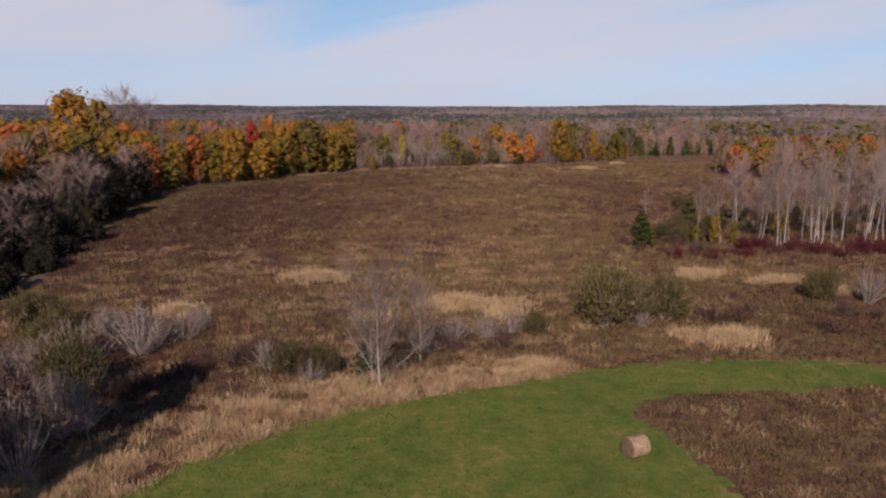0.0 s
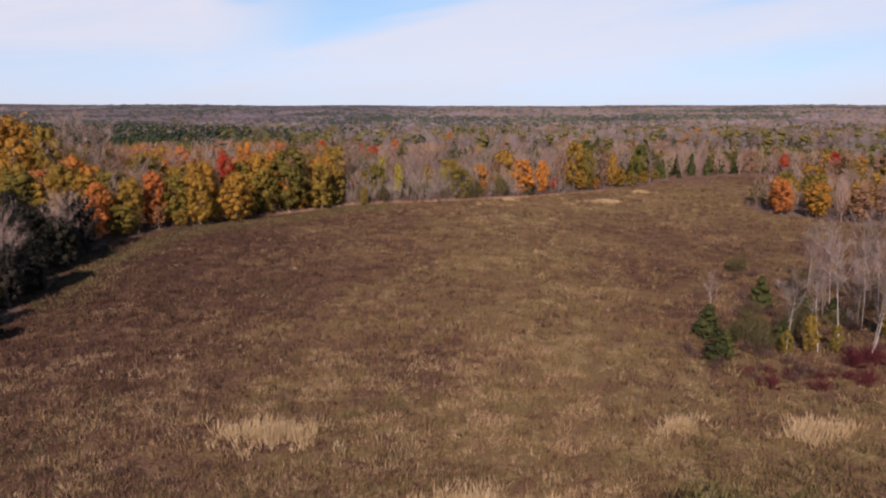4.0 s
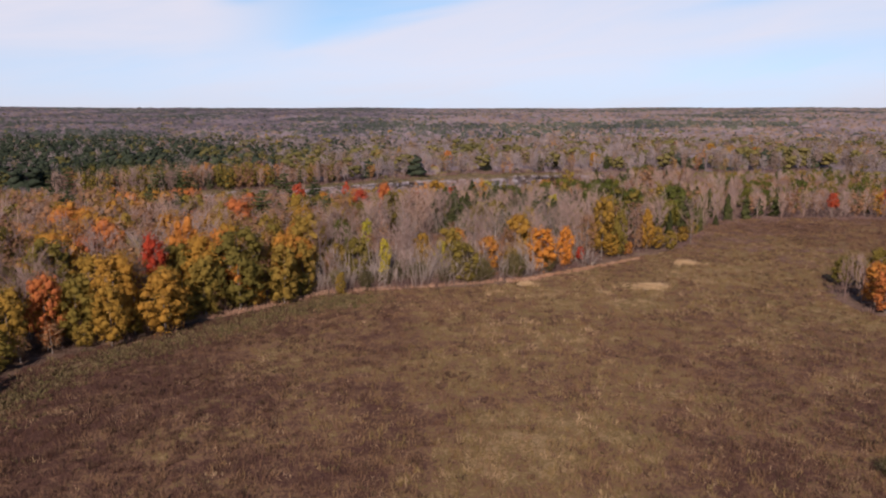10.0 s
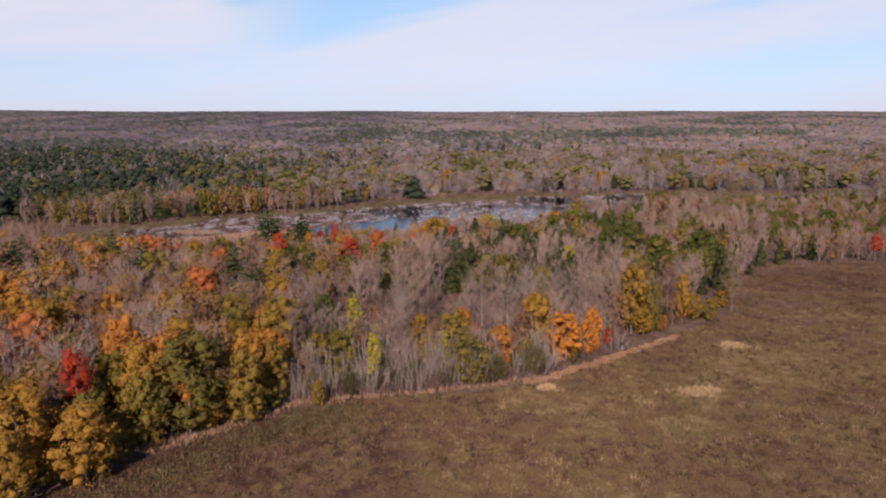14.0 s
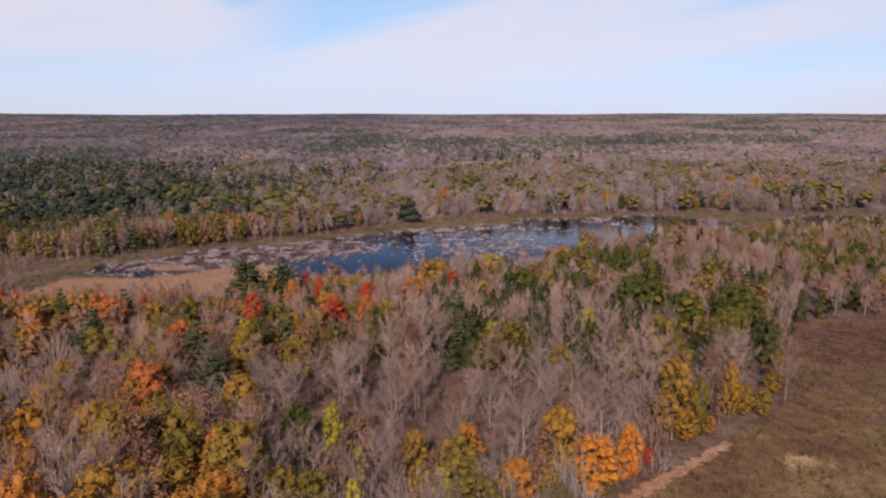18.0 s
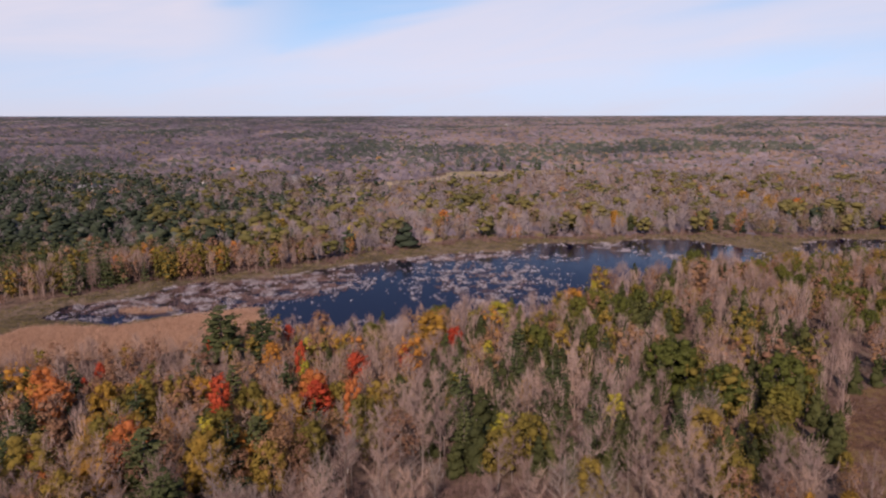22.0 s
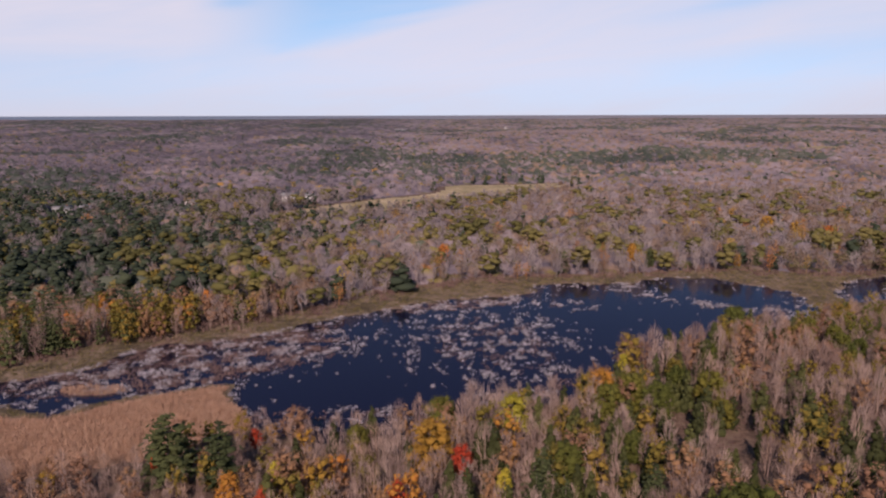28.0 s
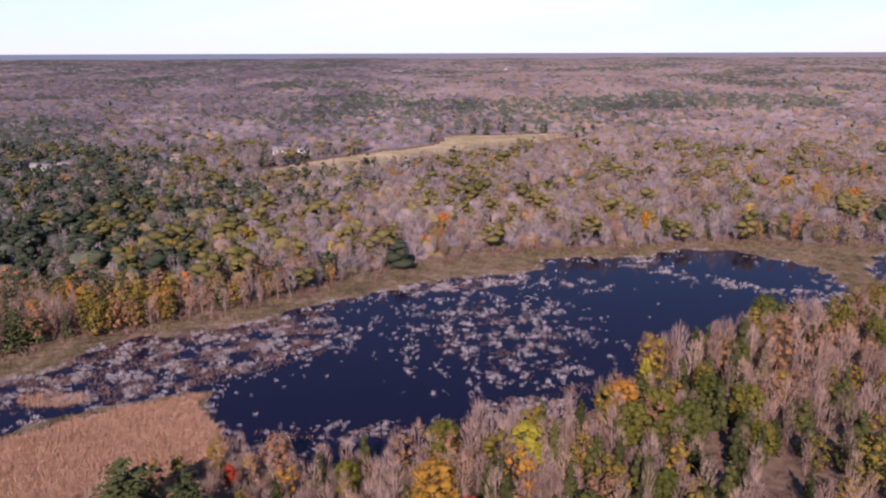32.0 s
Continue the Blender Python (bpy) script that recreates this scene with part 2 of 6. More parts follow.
REEDBED = surface("reed_bed", [(0.1, (0.22, 0.13, 0.085)), (0.5, (0.37, 0.22, 0.15)), (0.9, (0.48, 0.31, 0.215))], 9.0, 1.0, 0.6)
TRACK = surface("dry_straw_track", [(0.1, (0.25, 0.135, 0.08)), (0.5, (0.40, 0.22, 0.13)), (0.9, (0.48, 0.31, 0.20))], 5.0, 0.6, 0.4)
FIELD = surface("hay_field", [(0.1, (0.20, 0.17, 0.085)), (0.5, (0.33, 0.265, 0.155)), (0.9, (0.50, 0.385, 0.26))], 60.0, 6.0, 0.2)
BARK = plain("grey_bark", (0.20, 0.165, 0.145), 0.9, 0.3)
PALE_BARK = plain("pale_bark", (0.42, 0.37, 0.33), 0.85, 0.3)
BIRCH = plain("birch_bark", (0.50, 0.465, 0.455), 0.8, 0.25)

TWIG_STOPS = [(0.0, (0.175, 0.112, 0.098)), (0.35, (0.25, 0.173, 0.152)), (0.65, (0.325, 0.237, 0.205)), (1.0, (0.35, 0.222, 0.16))]
STOPS = {
    "gold": [(0.0, (0.22, 0.15, 0.032)), (0.4, (0.33, 0.19, 0.037)), (0.75, (0.42, 0.21, 0.04)), (1.0, (0.45, 0.175, 0.042))],
    "orange": [(0.0, (0.48, 0.24, 0.045)), (0.5, (0.52, 0.195, 0.05)), (1.0, (0.46, 0.135, 0.052))],
    "red": [(0.0, (0.40, 0.05, 0.025)), (1.0, (0.50, 0.09, 0.04))],
    "flame": [(0.0, (0.52, 0.14, 0.03)), (0.6, (0.62, 0.20, 0.04)), (1.0, (0.58, 0.27, 0.05))],
    "olive": [(0.0, (0.13, 0.108, 0.027)), (0.5, (0.20, 0.15, 0.034)), (1.0, (0.30, 0.19, 0.042))],
    "green": [(0.0, (0.072, 0.088, 0.022)), (0.6, (0.105, 0.112, 0.026)), (1.0, (0.18, 0.155, 0.032))],
    "lemon": [(0.0, (0.32, 0.29, 0.04)), (1.0, (0.48, 0.38, 0.05))],
    "russet": [(0.0, (0.23, 0.122, 0.08)), (0.5, (0.29, 0.155, 0.092)), (1.0, (0.35, 0.20, 0.10))],
    "pine": [(0.0, (0.045, 0.06, 0.027)), (0.6, (0.075, 0.09, 0.037)), (1.0, (0.115, 0.125, 0.05))],
    "cedar": [(0.0, (0.038, 0.044, 0.017)), (0.6, (0.066, 0.074, 0.027)), (1.0, (0.115, 0.117, 0.038))],
    "bare": TWIG_STOPS,
    # leafless crowns far off, bluish haze mixed into the twig colour
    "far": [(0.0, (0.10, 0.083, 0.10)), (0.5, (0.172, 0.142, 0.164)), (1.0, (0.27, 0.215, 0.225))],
    "willow": [(0.0, (0.085, 0.075, 0.034)), (0.6, (0.14, 0.12, 0.05)), (1.0, (0.20, 0.16, 0.065))],
    # near black: the hedge's shaded side is put into its leaf colour
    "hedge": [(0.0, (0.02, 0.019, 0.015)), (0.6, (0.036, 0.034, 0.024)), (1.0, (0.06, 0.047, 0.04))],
}
MAT = {k: plant(k + "_foliage", s, island=0.17, leaf=0.0 if k in ("bare",) else 0.25) for k, s in STOPS.items()}
# leaf colours muted and bluer for distance, with the haze put into them
HAZED_STOPS = dict(STOPS, gold=[(0.0, (0.26, 0.19, 0.06)), (0.5, (0.33, 0.21, 0.06)), (1.0, (0.40, 0.20, 0.06))], orange=[(0.0, (0.36, 0.19, 0.07)), (1.0, (0.40, 0.16, 0.07))], russet=[(0.0, (0.18, 0.13, 0.107)), (0.5, (0.235, 0.163, 0.125)), (1.0, (0.285, 0.19, 0.135))], olive=[(0.0, (0.095, 0.09, 0.032)), (0.5, (0.155, 0.135, 0.048)), (1.0, (0.22, 0.175, 0.065))], hazed_pine=[(0.0, (0.045, 0.056, 0.046)), (0.6, (0.068, 0.082, 0.064)), (1.0, (0.10, 0.11, 0.078))], pine=[(0.0, (0.032, 0.046, 0.03)), (0.6, (0.052, 0.068, 0.042)), (1.0, (0.085, 0.10, 0.056))], bare=[(0.0, (0.15, 0.124, 0.13)), (0.5, (0.225, 0.186, 0.187)), (1.0, (0.305, 0.247, 0.228))])
BACKWOODS = {k: plant(k + "_backwoods", s, joined=True, island=0.1, leaf=0.0 if k in ("bare",) else 0.2) for k, s in HAZED_STOPS.items()}
WOODS = {k: plant(k + "_woods", s, joined=True, island=0.15, leaf=0.0 if k in ("bare",) else 0.2) for k, s in STOPS.items()}
GRASS = plant("meadow_tufts", [(0.0, (0.082, 0.041, 0.031)), (0.3, (0.164, 0.092, 0.060)), (0.55, (0.228, 0.138, 0.076)), (0.75, (0.193, 0.139, 0.054)), (1.0, (0.436, 0.302, 0.185))], joined=True, leaf=0.2, patch=24.0)
STRAW = plant("straw_tufts", [(0.0, (0.44, 0.30, 0.165)), (0.6, (0.58, 0.42, 0.25)), (1.0, (0.68, 0.52, 0.34))], joined=True, leaf=0.15)
REED = plant("reeds", [(0.0, (0.32, 0.185, 0.125)), (0.5, (0.46, 0.28, 0.195)), (1.0, (0.57, 0.38, 0.275))], joined=True, leaf=0.15)
DRY = plant("dry_grass", [(0.0, (0.28, 0.175, 0.10)), (0.6, (0.45, 0.30, 0.18)), (1.0, (0.60, 0.44, 0.28))], joined=True, leaf=0.15)
BUTTON = plant("buttonbush_twigs", [(0.0, (0.16, 0.14, 0.155)), (0.5, (0.33, 0.30, 0.325)), (1.0, (0.52, 0.48, 0.50))], joined=True, leaf=0.0)
SEDGE = plant("sedge", [(0.0, (0.085, 0.08, 0.03)), (0.5, (0.165, 0.135, 0.06)), (1.0, (0.26, 0.19, 0.12))], joined=True, leaf=0.15)
WEEDS = plant("dark_weeds", [(0.0, (0.045, 0.025, 0.018)), (0.6, (0.085, 0.05, 0.034)), (1.0, (0.15, 0.09, 0.055))], joined=True, leaf=0.0)
BRUSH = plant("undergrowth_twigs", [(0.0, (0.09, 0.05, 0.045)), (0.5, (0.165, 0.102, 0.092)), (1.0, (0.225, 0.15, 0.125))], joined=True, leaf=0.0)
SAPLING = plant("sapling_stems", [(0.0, (0.20, 0.158, 0.14)), (0.6, (0.32, 0.26, 0.23)), (1.0, (0.43, 0.36, 0.315))], joined=True, leaf=0.0)
LAWN = plant("grass_blades", [(0.0, (0.07, 0.115, 0.024)), (0.6, (0.11, 0.155, 0.032)), (1.0, (0.22, 0.19, 0.07))], joined=True, leaf=0.2)


def canopy_material():
    """Distant crowns: each crown's leaf colour with haze tinted in, broken by fine noise."""
    m = bpy.data.materials.new("distant_crowns")
    m.use_nodes = True
    t = m.node_tree
    b = t.nodes["Principled BSDF"]
    att = node(t, "ShaderNodeAttribute")
    att.attribute_name = "hazed_colour"
    co = node(t, "ShaderNodeTexCoord").outputs["Object"]
    n = noise_of(t, co, 0.35, 3.0, 0.7)
    f = maths(t, "ADD", 0.72, maths(t, "MULTIPLY", n, 0.56))
    comb = node(t, "ShaderNodeVectorMath")
    comb.operation = "SCALE"
    t.links.new(att.outputs["Color"], comb.inputs[0])
    t.links.new(f, comb.inputs["Scale"])
    t.links.new(comb.outputs[0], b.inputs["Base Color"])
    b.inputs["Roughness"].default_value = 0.9
    b.inputs["Specular IOR Level"].default_value = 0.1
    bn = node(t, "ShaderNodeBump")
    bn.inputs["Strength"].default_value, bn.inputs["Distance"].default_value = 0.5, 1.0
    t.links.new(noise_of(t, co, 0.5, 3.0, 0.7), bn.inputs["Height"])
    t.links.new(bn.outputs[0], b.inputs["Normal"])
    return m


CANOPY = canopy_material()


def water_material():
    m = bpy.data.materials.new("pond_water")
    m.use_nodes = True
    t = m.node_tree
    b = t.nodes["Principled BSDF"]
    b.inputs["Base Color"].default_value = (0.005, 0.004, 0.019, 1)
    b.inputs["Roughness"].default_value = 0.03
    b.inputs["IOR"].default_value = 1.33
    b.inputs["Specular IOR Level"].default_value = 0.42
    co = node(t, "ShaderNodeTexCoord").outputs["Object"]
    bn = node(t, "ShaderNodeBump")
    bn.inputs["Strength"].default_value, bn.inputs["Distance"].default_value = 0.12, 0.2
    t.links.new(noise_of(t, co, 1.1, 3.0, 0.6), bn.inputs["Height"])
    t.links.new(bn.outputs[0], b.inputs["Normal"])
    return m


WATER = water_material()
PALE_TWIG = plant("pale_twigs", [(0.0, (0.165, 0.125, 0.11)), (0.6, (0.235, 0.185, 0.165)), (1.0, (0.31, 0.25, 0.22))], leaf=0.0)

# ---- plan: outlines in metres, terrain ----


def loop(points, steps=5):
    """A closed smooth line through the corners given."""
    p = np.array(points, float)
    out = []
    for i in range(len(p)):
        a, b, c, d = p[i - 1], p[i], p[(i + 1) % len(p)], p[(i + 2) % len(p)]
        for k in range(steps):
            u = k / steps
            out.append(0.5 * (2 * b + (c - a) * u + (2 * a - 5 * b + 4 * c - d) * u * u + (3 * b - a - 3 * c + d) * u ** 3))
    return np.array(out)


def depth(poly, x, y):
    """How far inside the outline the places lie (outside: minus)."""
    x, y = np.asarray(x, float), np.asarray(y, float)
    shape = x.shape
    x, y = x.ravel(), y.ravel()
    a, b = poly, np.roll(poly, -1, 0)
    best, inside = np.full(x.shape, 1e12), np.zeros(x.shape, bool)
    for (ax, ay), (bx, by) in zip(a, b):
        dx, dy = bx - ax, by - ay
        u = np.clip(((x - ax) * dx + (y - ay) * dy) / (dx * dx + dy * dy + 1e-9), 0, 1)
        best = np.minimum(best, (x - ax - u * dx) ** 2 + (y - ay - u * dy) ** 2)
        if dy:
            inside ^= ((ay > y) != (by > y)) & (x < dx * (y - ay) / dy + ax)
    return (np.sqrt(best) * np.where(inside, 1, -1)).reshape(shape)


MEADOW_EDGE = loop([(-47, 75), (-52.5, 100), (-59, 132), (-65, 165), (-60, 183), (-52.6, 191), (-45, 200.5), (-36.5, 210), (-28, 218.5), (-19, 222.2), (-8.6, 223.8), (8.6, 225.8), (16, 229.5), (22.5, 235.5), (31, 242.5), (46, 257), (66, 274.5), (81, 308), (95, 335), (111, 350), (133, 354), (165, 353), (215, 350), (200, 290), (140, 252), (92, 236), (78, 218), (83, 202), (97, 188), (140, 165), (160, 120), (130, 50), (90, -40), (20, -80), (-60, -70), (-75, 0), (-60, 45)])
MOWN_EDGE = loop([(-17, 37), (-12, 43), (-8, 47), (-2.6, 50), (3.2, 52.3), (9.6, 55), (16, 57), (22, 58), (29, 58), (36, 57), (60, 52), (58, 46), (33, 52), (27, 51.2), (21.4, 51.1), (16.1, 50.1), (13.4, 47.6), (14.2, 44), (15.1, 40), (15.6, 37), (17, 25), (19, 0), (22, -40), (-55, -45), (-34, 12)])
POND_EDGE = loop([(-150, 440), (-135, 436), (-118, 431), (-108, 440), (-88, 449), (-70, 455), (-69, 446), (-62, 436), (-54, 420), (-28, 412), (-9, 415), (3, 418), (20, 430), (38, 438), (51, 449), (70, 470), (88, 483), (106, 492), (123, 501), (143, 512), (165, 526), (182, 552), (184, 578), (172, 599), (151, 617), (121, 616), (109, 606), (80, 605), (54, 602), (45, 581), (21, 577), (-6, 566), (-30, 551), (-50, 537), (-71, 518), (-93, 507), (-118, 500), (-127, 476), (-150, 460)], 4)
POOL_EDGE = loop([(198, 562), (218, 560), (250, 578), (276, 596), (272, 615), (240, 613), (214, 594)])
REED_EDGE = loop([(-150, 424), (-118, 428), (-106, 437), (-89, 447), (-72, 453), (-71, 446), (-63, 435), (-56, 424), (-60, 411), (-75, 399), (-108, 384), (-150, 374)])
MARSH_EDGE = loop([(-175, 430), (-168, 462), (-150, 478), (-138, 498), (-120, 510), (-103, 519), (-85, 531), (-65, 548), (-44, 567), (-19, 591), (8, 605), (38, 618), (68, 622), (99, 624), (162, 634), (228, 622), (300, 640), (320, 590), (250, 560), (204, 541), (160, 530), (110, 509), (70, 487), (35, 452), (0, 434), (-40, 428), (-70, 436), (-120, 415), (-160, 410)])
FAR_FIELD = loop([(-150, 870), (-70, 984), (5, 1055), (22, 1140), (80, 1160), (130, 1165), (160, 1178), (172, 1145), (138, 1098), (104, 1040), (70, 990), (-34, 895), (-100, 840), (-150, 830)])
TRACK_EDGE = loop([(15, 228), (19, 230.6), (25, 235.4), (32, 241.2), (41, 249.2), (50, 257.4), (48.6, 258.3), (39.4, 250.6), (30.4, 243.0), (22.2, 236.1), (16.5, 230.6)])
STRIP_FIELDS = [loop([(-485, 1480), (-420, 1500), (-360, 1500), (-362, 1560), (-430, 1570), (-490, 1545)]), loop([(700, 1600), (800, 1640), (860, 1720), (830, 1790), (740, 1700)]), loop([(296, 1250), (318, 1250), (322, 1330), (300, 1335)])]
LEVEL = -5.9

PROFILE_Y = (-200, 0, 50, 90, 190, 230, 260, 300, 360, 400, 430, 560, 640, 900, 1200, 2000, 3000, 4000, 4900, 8000)
PROFILE_Z = (0, 0, -0.5, 0.3, 2.3, 3.1, 3.1, 1.8, -1.5, -4.2, -5.2, -5.2, -4, -4, -4.5, 12, 32, 48, 58, 60)


def ease(a, b, v):
    u = np.clip((v - a) / (b - a), 0, 1)
    return u * u * (3 - 2 * u)


def land(x, y):
    """Height of the land, in metres."""
    x, y = np.asarray(x, float), np.asarray(y, float)
    r = np.sqrt(y * y + (x * ease(700, 1500, y)) ** 2) * np.where(y < 0, -1, 1)
    z = (np.interp(r - 12, PROFILE_Y, PROFILE_Z) + np.interp(r, PROFILE_Y, PROFILE_Z) + np.interp(r + 12, PROFILE_Y, PROFILE_Z)) / 3
    z = z + 0.22 * (np.sin(0.047 * x + 1.0) + np.sin(0.06 * y + 0.045 * x)) * ease(20, 90, y)
    z = z + (ease(900, 2200, y) * 9 - ease(2400, 3800, y) * 6) * (np.sin(0.0031 * x + 0.0011 * y + 1.3) * np.sin(0.0024 * y + 0.4) + 0.5 * np.sin(0.0071 * x - 0.003 * y))
    near = (y > 340) & (y < 700) & (np.abs(x) < 360)
    if near.any():
        xs, ys = x[near] if x.ndim else x, y[near] if y.ndim else y
        d = np.maximum(depth(POND_EDGE, xs, ys), depth(POOL_EDGE, xs, ys))
        d = d + 1.6 * np.sin(0.31 * xs + 0.12 * ys) + 1.4 * np.sin(0.43 * ys - 0.2 * xs + 1) + 1.0 * np.sin(0.83 * xs)
        zz = z[near] if z.ndim else z
        shore = LEVEL + 0.12 - 0.022 * np.minimum(d, 0)
        zz = np.where(d > 0, LEVEL + 0.12 - 1.3 * ease(0, 7, d), zz + (shore - zz) * ease(-60, -8, d))
        if z.ndim:
            z[near] = zz
        else:
            z = zz
    return z


# ---- mesh building ----


class Shape:
    """Gathers vertices with triangles and quads."""

    def __init__(self):
        self.v, self.t, self.q, self.n = [], [], [], 0

    def add(self, v, t=None, q=None):
        v = np.asarray(v, float).reshape(-1, 3)
        if t is not None and len(t):
            self.t.append(np.asarray(t, int).reshape(-1, 3) + self.n)
        if q is not None and len(q):
            self.q.append(np.asarray(q, int).reshape(-1, 4) + self.n)
        self.v.append(v)
        self.n += len(v)
        return self

    def arrays(self):
        v = np.concatenate(self.v) if self.v else np.zeros((0, 3))
        t = np.concatenate(self.t) if self.t else np.zeros((0, 3), int)
        q = np.concatenate(self.q) if self.q else np.zeros((0, 4), int)
        return v, t, q

    def mesh(self, name, material, tone=None, smooth=False):
        return mesh_of(name, *self.arrays(), material, tone, smooth)


def mesh_of(name, v, t, q, material, tone=None, smooth=False):
    me = bpy.data.meshes.new(name)
    me.vertices.add(len(v))
    me.vertices.foreach_set("co", np.ascontiguousarray(v, np.float32).ravel())
    loops = np.concatenate([t.ravel(), q.ravel()]).astype(np.int32)
    me.loops.add(len(loops))
    me.loops.foreach_set("vertex_index", loops)
    me.polygons.add(len(t) + len(q))
    starts = np.concatenate([np.arange(len(t)) * 3, len(t) * 3 + np.arange(len(q)) * 4]).astype(np.int32)
    me.polygons.foreach_set("loop_start", starts)
    if smooth:
        me.polygons.foreach_set("use_smooth", np.ones(len(t) + len(q), bool))
    if tone is not None:
        at = me.attributes.new("tone", "FLOAT", "POINT")
        at.data.foreach_set("value", np.ascontiguousarray(tone, np.float32))
    me.materials.append(material)
    me.update(calc_edges=True)
    return me


def spread(template, x, y, z, turn, wide, tall, tone):
    """Copies of a template's arrays at many places, joined: vertices, triangles, quads, tones."""
    v, t, q = template
    n, k = len(x), len(v)
    c, s = np.cos(turn)[:, None], np.sin(turn)[:, None]
    out = np.empty((n, k, 3))
    out[:, :, 0] = (v[None, :, 0] * c - v[None, :, 1] * s) * wide[:, None] + np.asarray(x)[:, None]
    out[:, :, 1] = (v[None, :, 0] * s + v[None, :, 1] * c) * wide[:, None] + np.asarray(y)[:, None]
    out[:, :, 2] = v[None, :, 2] * tall[:, None] + np.asarray(z)[:, None]
    off = (np.arange(n) * k)[:, None, None]
    return out.reshape(-1, 3), (t[None] + off).reshape(-1, 3), (q[None] + off).reshape(-1, 4), np.repeat(tone, k)


def stuff(name, material, pieces, label, category):
    """One object of many joined copies. pieces: what spread() returned."""
    pieces = [p for p in pieces if len(p[0])]
    offs = np.cumsum([0] + [len(p[0]) for p in pieces])
    v = np.concatenate([p[0] for p in pieces])
    t = np.concatenate([p[1] + o for p, o in zip(pieces, offs)])
    q = np.concatenate([p[2] + o for p, o in zip(pieces, offs)])
    tone = np.concatenate([p[3] for p in pieces])
    return tagged(new(name, mesh_of(name, v, t, q, material, tone, True)), label, category, kind="stuff")


def part(name, me, parent, label=""):
    ob = new(name, me)
    ob.parent = parent
    return tagged(ob, label)


GOLDEN = (1 + 5 ** 0.5) / 2
ICO_V = np.array([(-1, GOLDEN, 0), (1, GOLDEN, 0), (-1, -GOLDEN, 0), (1, -GOLDEN, 0), (0, -1, GOLDEN), (0, 1, GOLDEN), (0, -1, -GOLDEN), (0, 1, -GOLDEN), (GOLDEN, 0, -1), (GOLDEN, 0, 1), (-GOLDEN, 0, -1), (-GOLDEN, 0, 1)]) / math.sqrt(1 + GOLDEN ** 2)
ICO_F = np.array([(0, 11, 5), (0, 5, 1), (0, 1, 7), (0, 7, 10), (0, 10, 11), (1, 5, 9), (5, 11, 4), (11, 10, 2), (10, 7, 6), (7, 1, 8), (3, 9, 4), (3, 4, 2), (3, 2, 6), (3, 6, 8), (3, 8, 9), (4, 9, 5), (2, 4, 11), (6, 2, 10), (8, 6, 7), (9, 8, 1)])


def clump(shape, c, r, rng, flat=0.85):
    """The uneven, close-leaved heart of one clump of a crown, under its outer sprays."""
    turn = np.array(Euler(rng.uniform(0, 6.28, 3)).to_matrix())
    shape.add(np.asarray(c) + (ICO_V @ turn.T) * rng.uniform(0.5, 1.3, (12, 1)) * (r, r, r * flat), t=ICO_F)


def tube(shape, points, radii, sides=5):
    p = np.array(points, float)
    n = len(p)
    a = np.arange(sides) * 2 * np.pi / sides
    rings = []
    for i in range(n):
        d = p[min(i + 1, n - 1)] - p[max(i - 1, 0)]
        d = d / (np.linalg.norm(d) + 1e-9)
        u = np.cross(d, (0.31, 0.95, 0.05) if abs(d[1]) < 0.9 else (1, 0, 0))
        u /= np.linalg.norm(u)
        w = np.cross(d, u)
        rings.append(p[i] + radii[i] * (np.cos(a)[:, None] * u + np.sin(a)[:, None] * w))
    q = [(i * sides + j, i * sides + (j + 1) % sides, (i + 1) * sides + (j + 1) % sides, (i + 1) * sides + j) for i in range(n - 1) for j in range(sides)]
    shape.add(np.concatenate(rings), q=q)


def unit(v):
    return v / (np.linalg.norm(v, axis=-1, keepdims=True) + 1e-9)


def leaves(shape, centres, normals, size, rng):
    """Leaf sprays: small uneven four-cornered pieces."""
    n = len(centres)
    u = unit(np.cross(normals, unit(rng.normal(size=(n, 3)))))
    w = np.cross(normals, u)
    size = np.broadcast_to(size, (n,))
    for side in (-1, 1):
        c = centres + side * 0.5 * size[:, None] * (u + w * rng.uniform(-0.6, 0.6, (n, 1)))
        v = np.empty((n, 3, 3))
        for k in range(3):
            a = k * np.pi * 2 / 3 + rng.uniform(-0.6, 0.6, n) + side
            r = size * rng.uniform(0.5, 1.05, n)
            v[:, k] = c + (np.cos(a) * r)[:, None] * u + (np.sin(a) * r)[:, None] * w + normals * (rng.uniform(-0.25, 0.25, n) * size)[:, None]
        shape.add(v.reshape(-1, 3), t=np.arange(n * 3).reshape(n, 3))


def twigs(shape, base, way, length, width, rng):
    """Thin twigs: slender triangles from base along way."""
    n = len(base)
    side = unit(np.cross(way, unit(rng.normal(size=(n, 3)))))
    length, width = np.broadcast_to(length, (n,)), np.broadcast_to(width, (n,))
    v = np.stack([base - side * width[:, None] / 2, base + side * width[:, None] / 2, base + way * length[:, None]], 1)
    shape.add(v.reshape(-1, 3), t=np.arange(n * 3).reshape(n, 3))


# ---- plants: each builder returns trunk and crown at a height of about one metre per unit of h ----


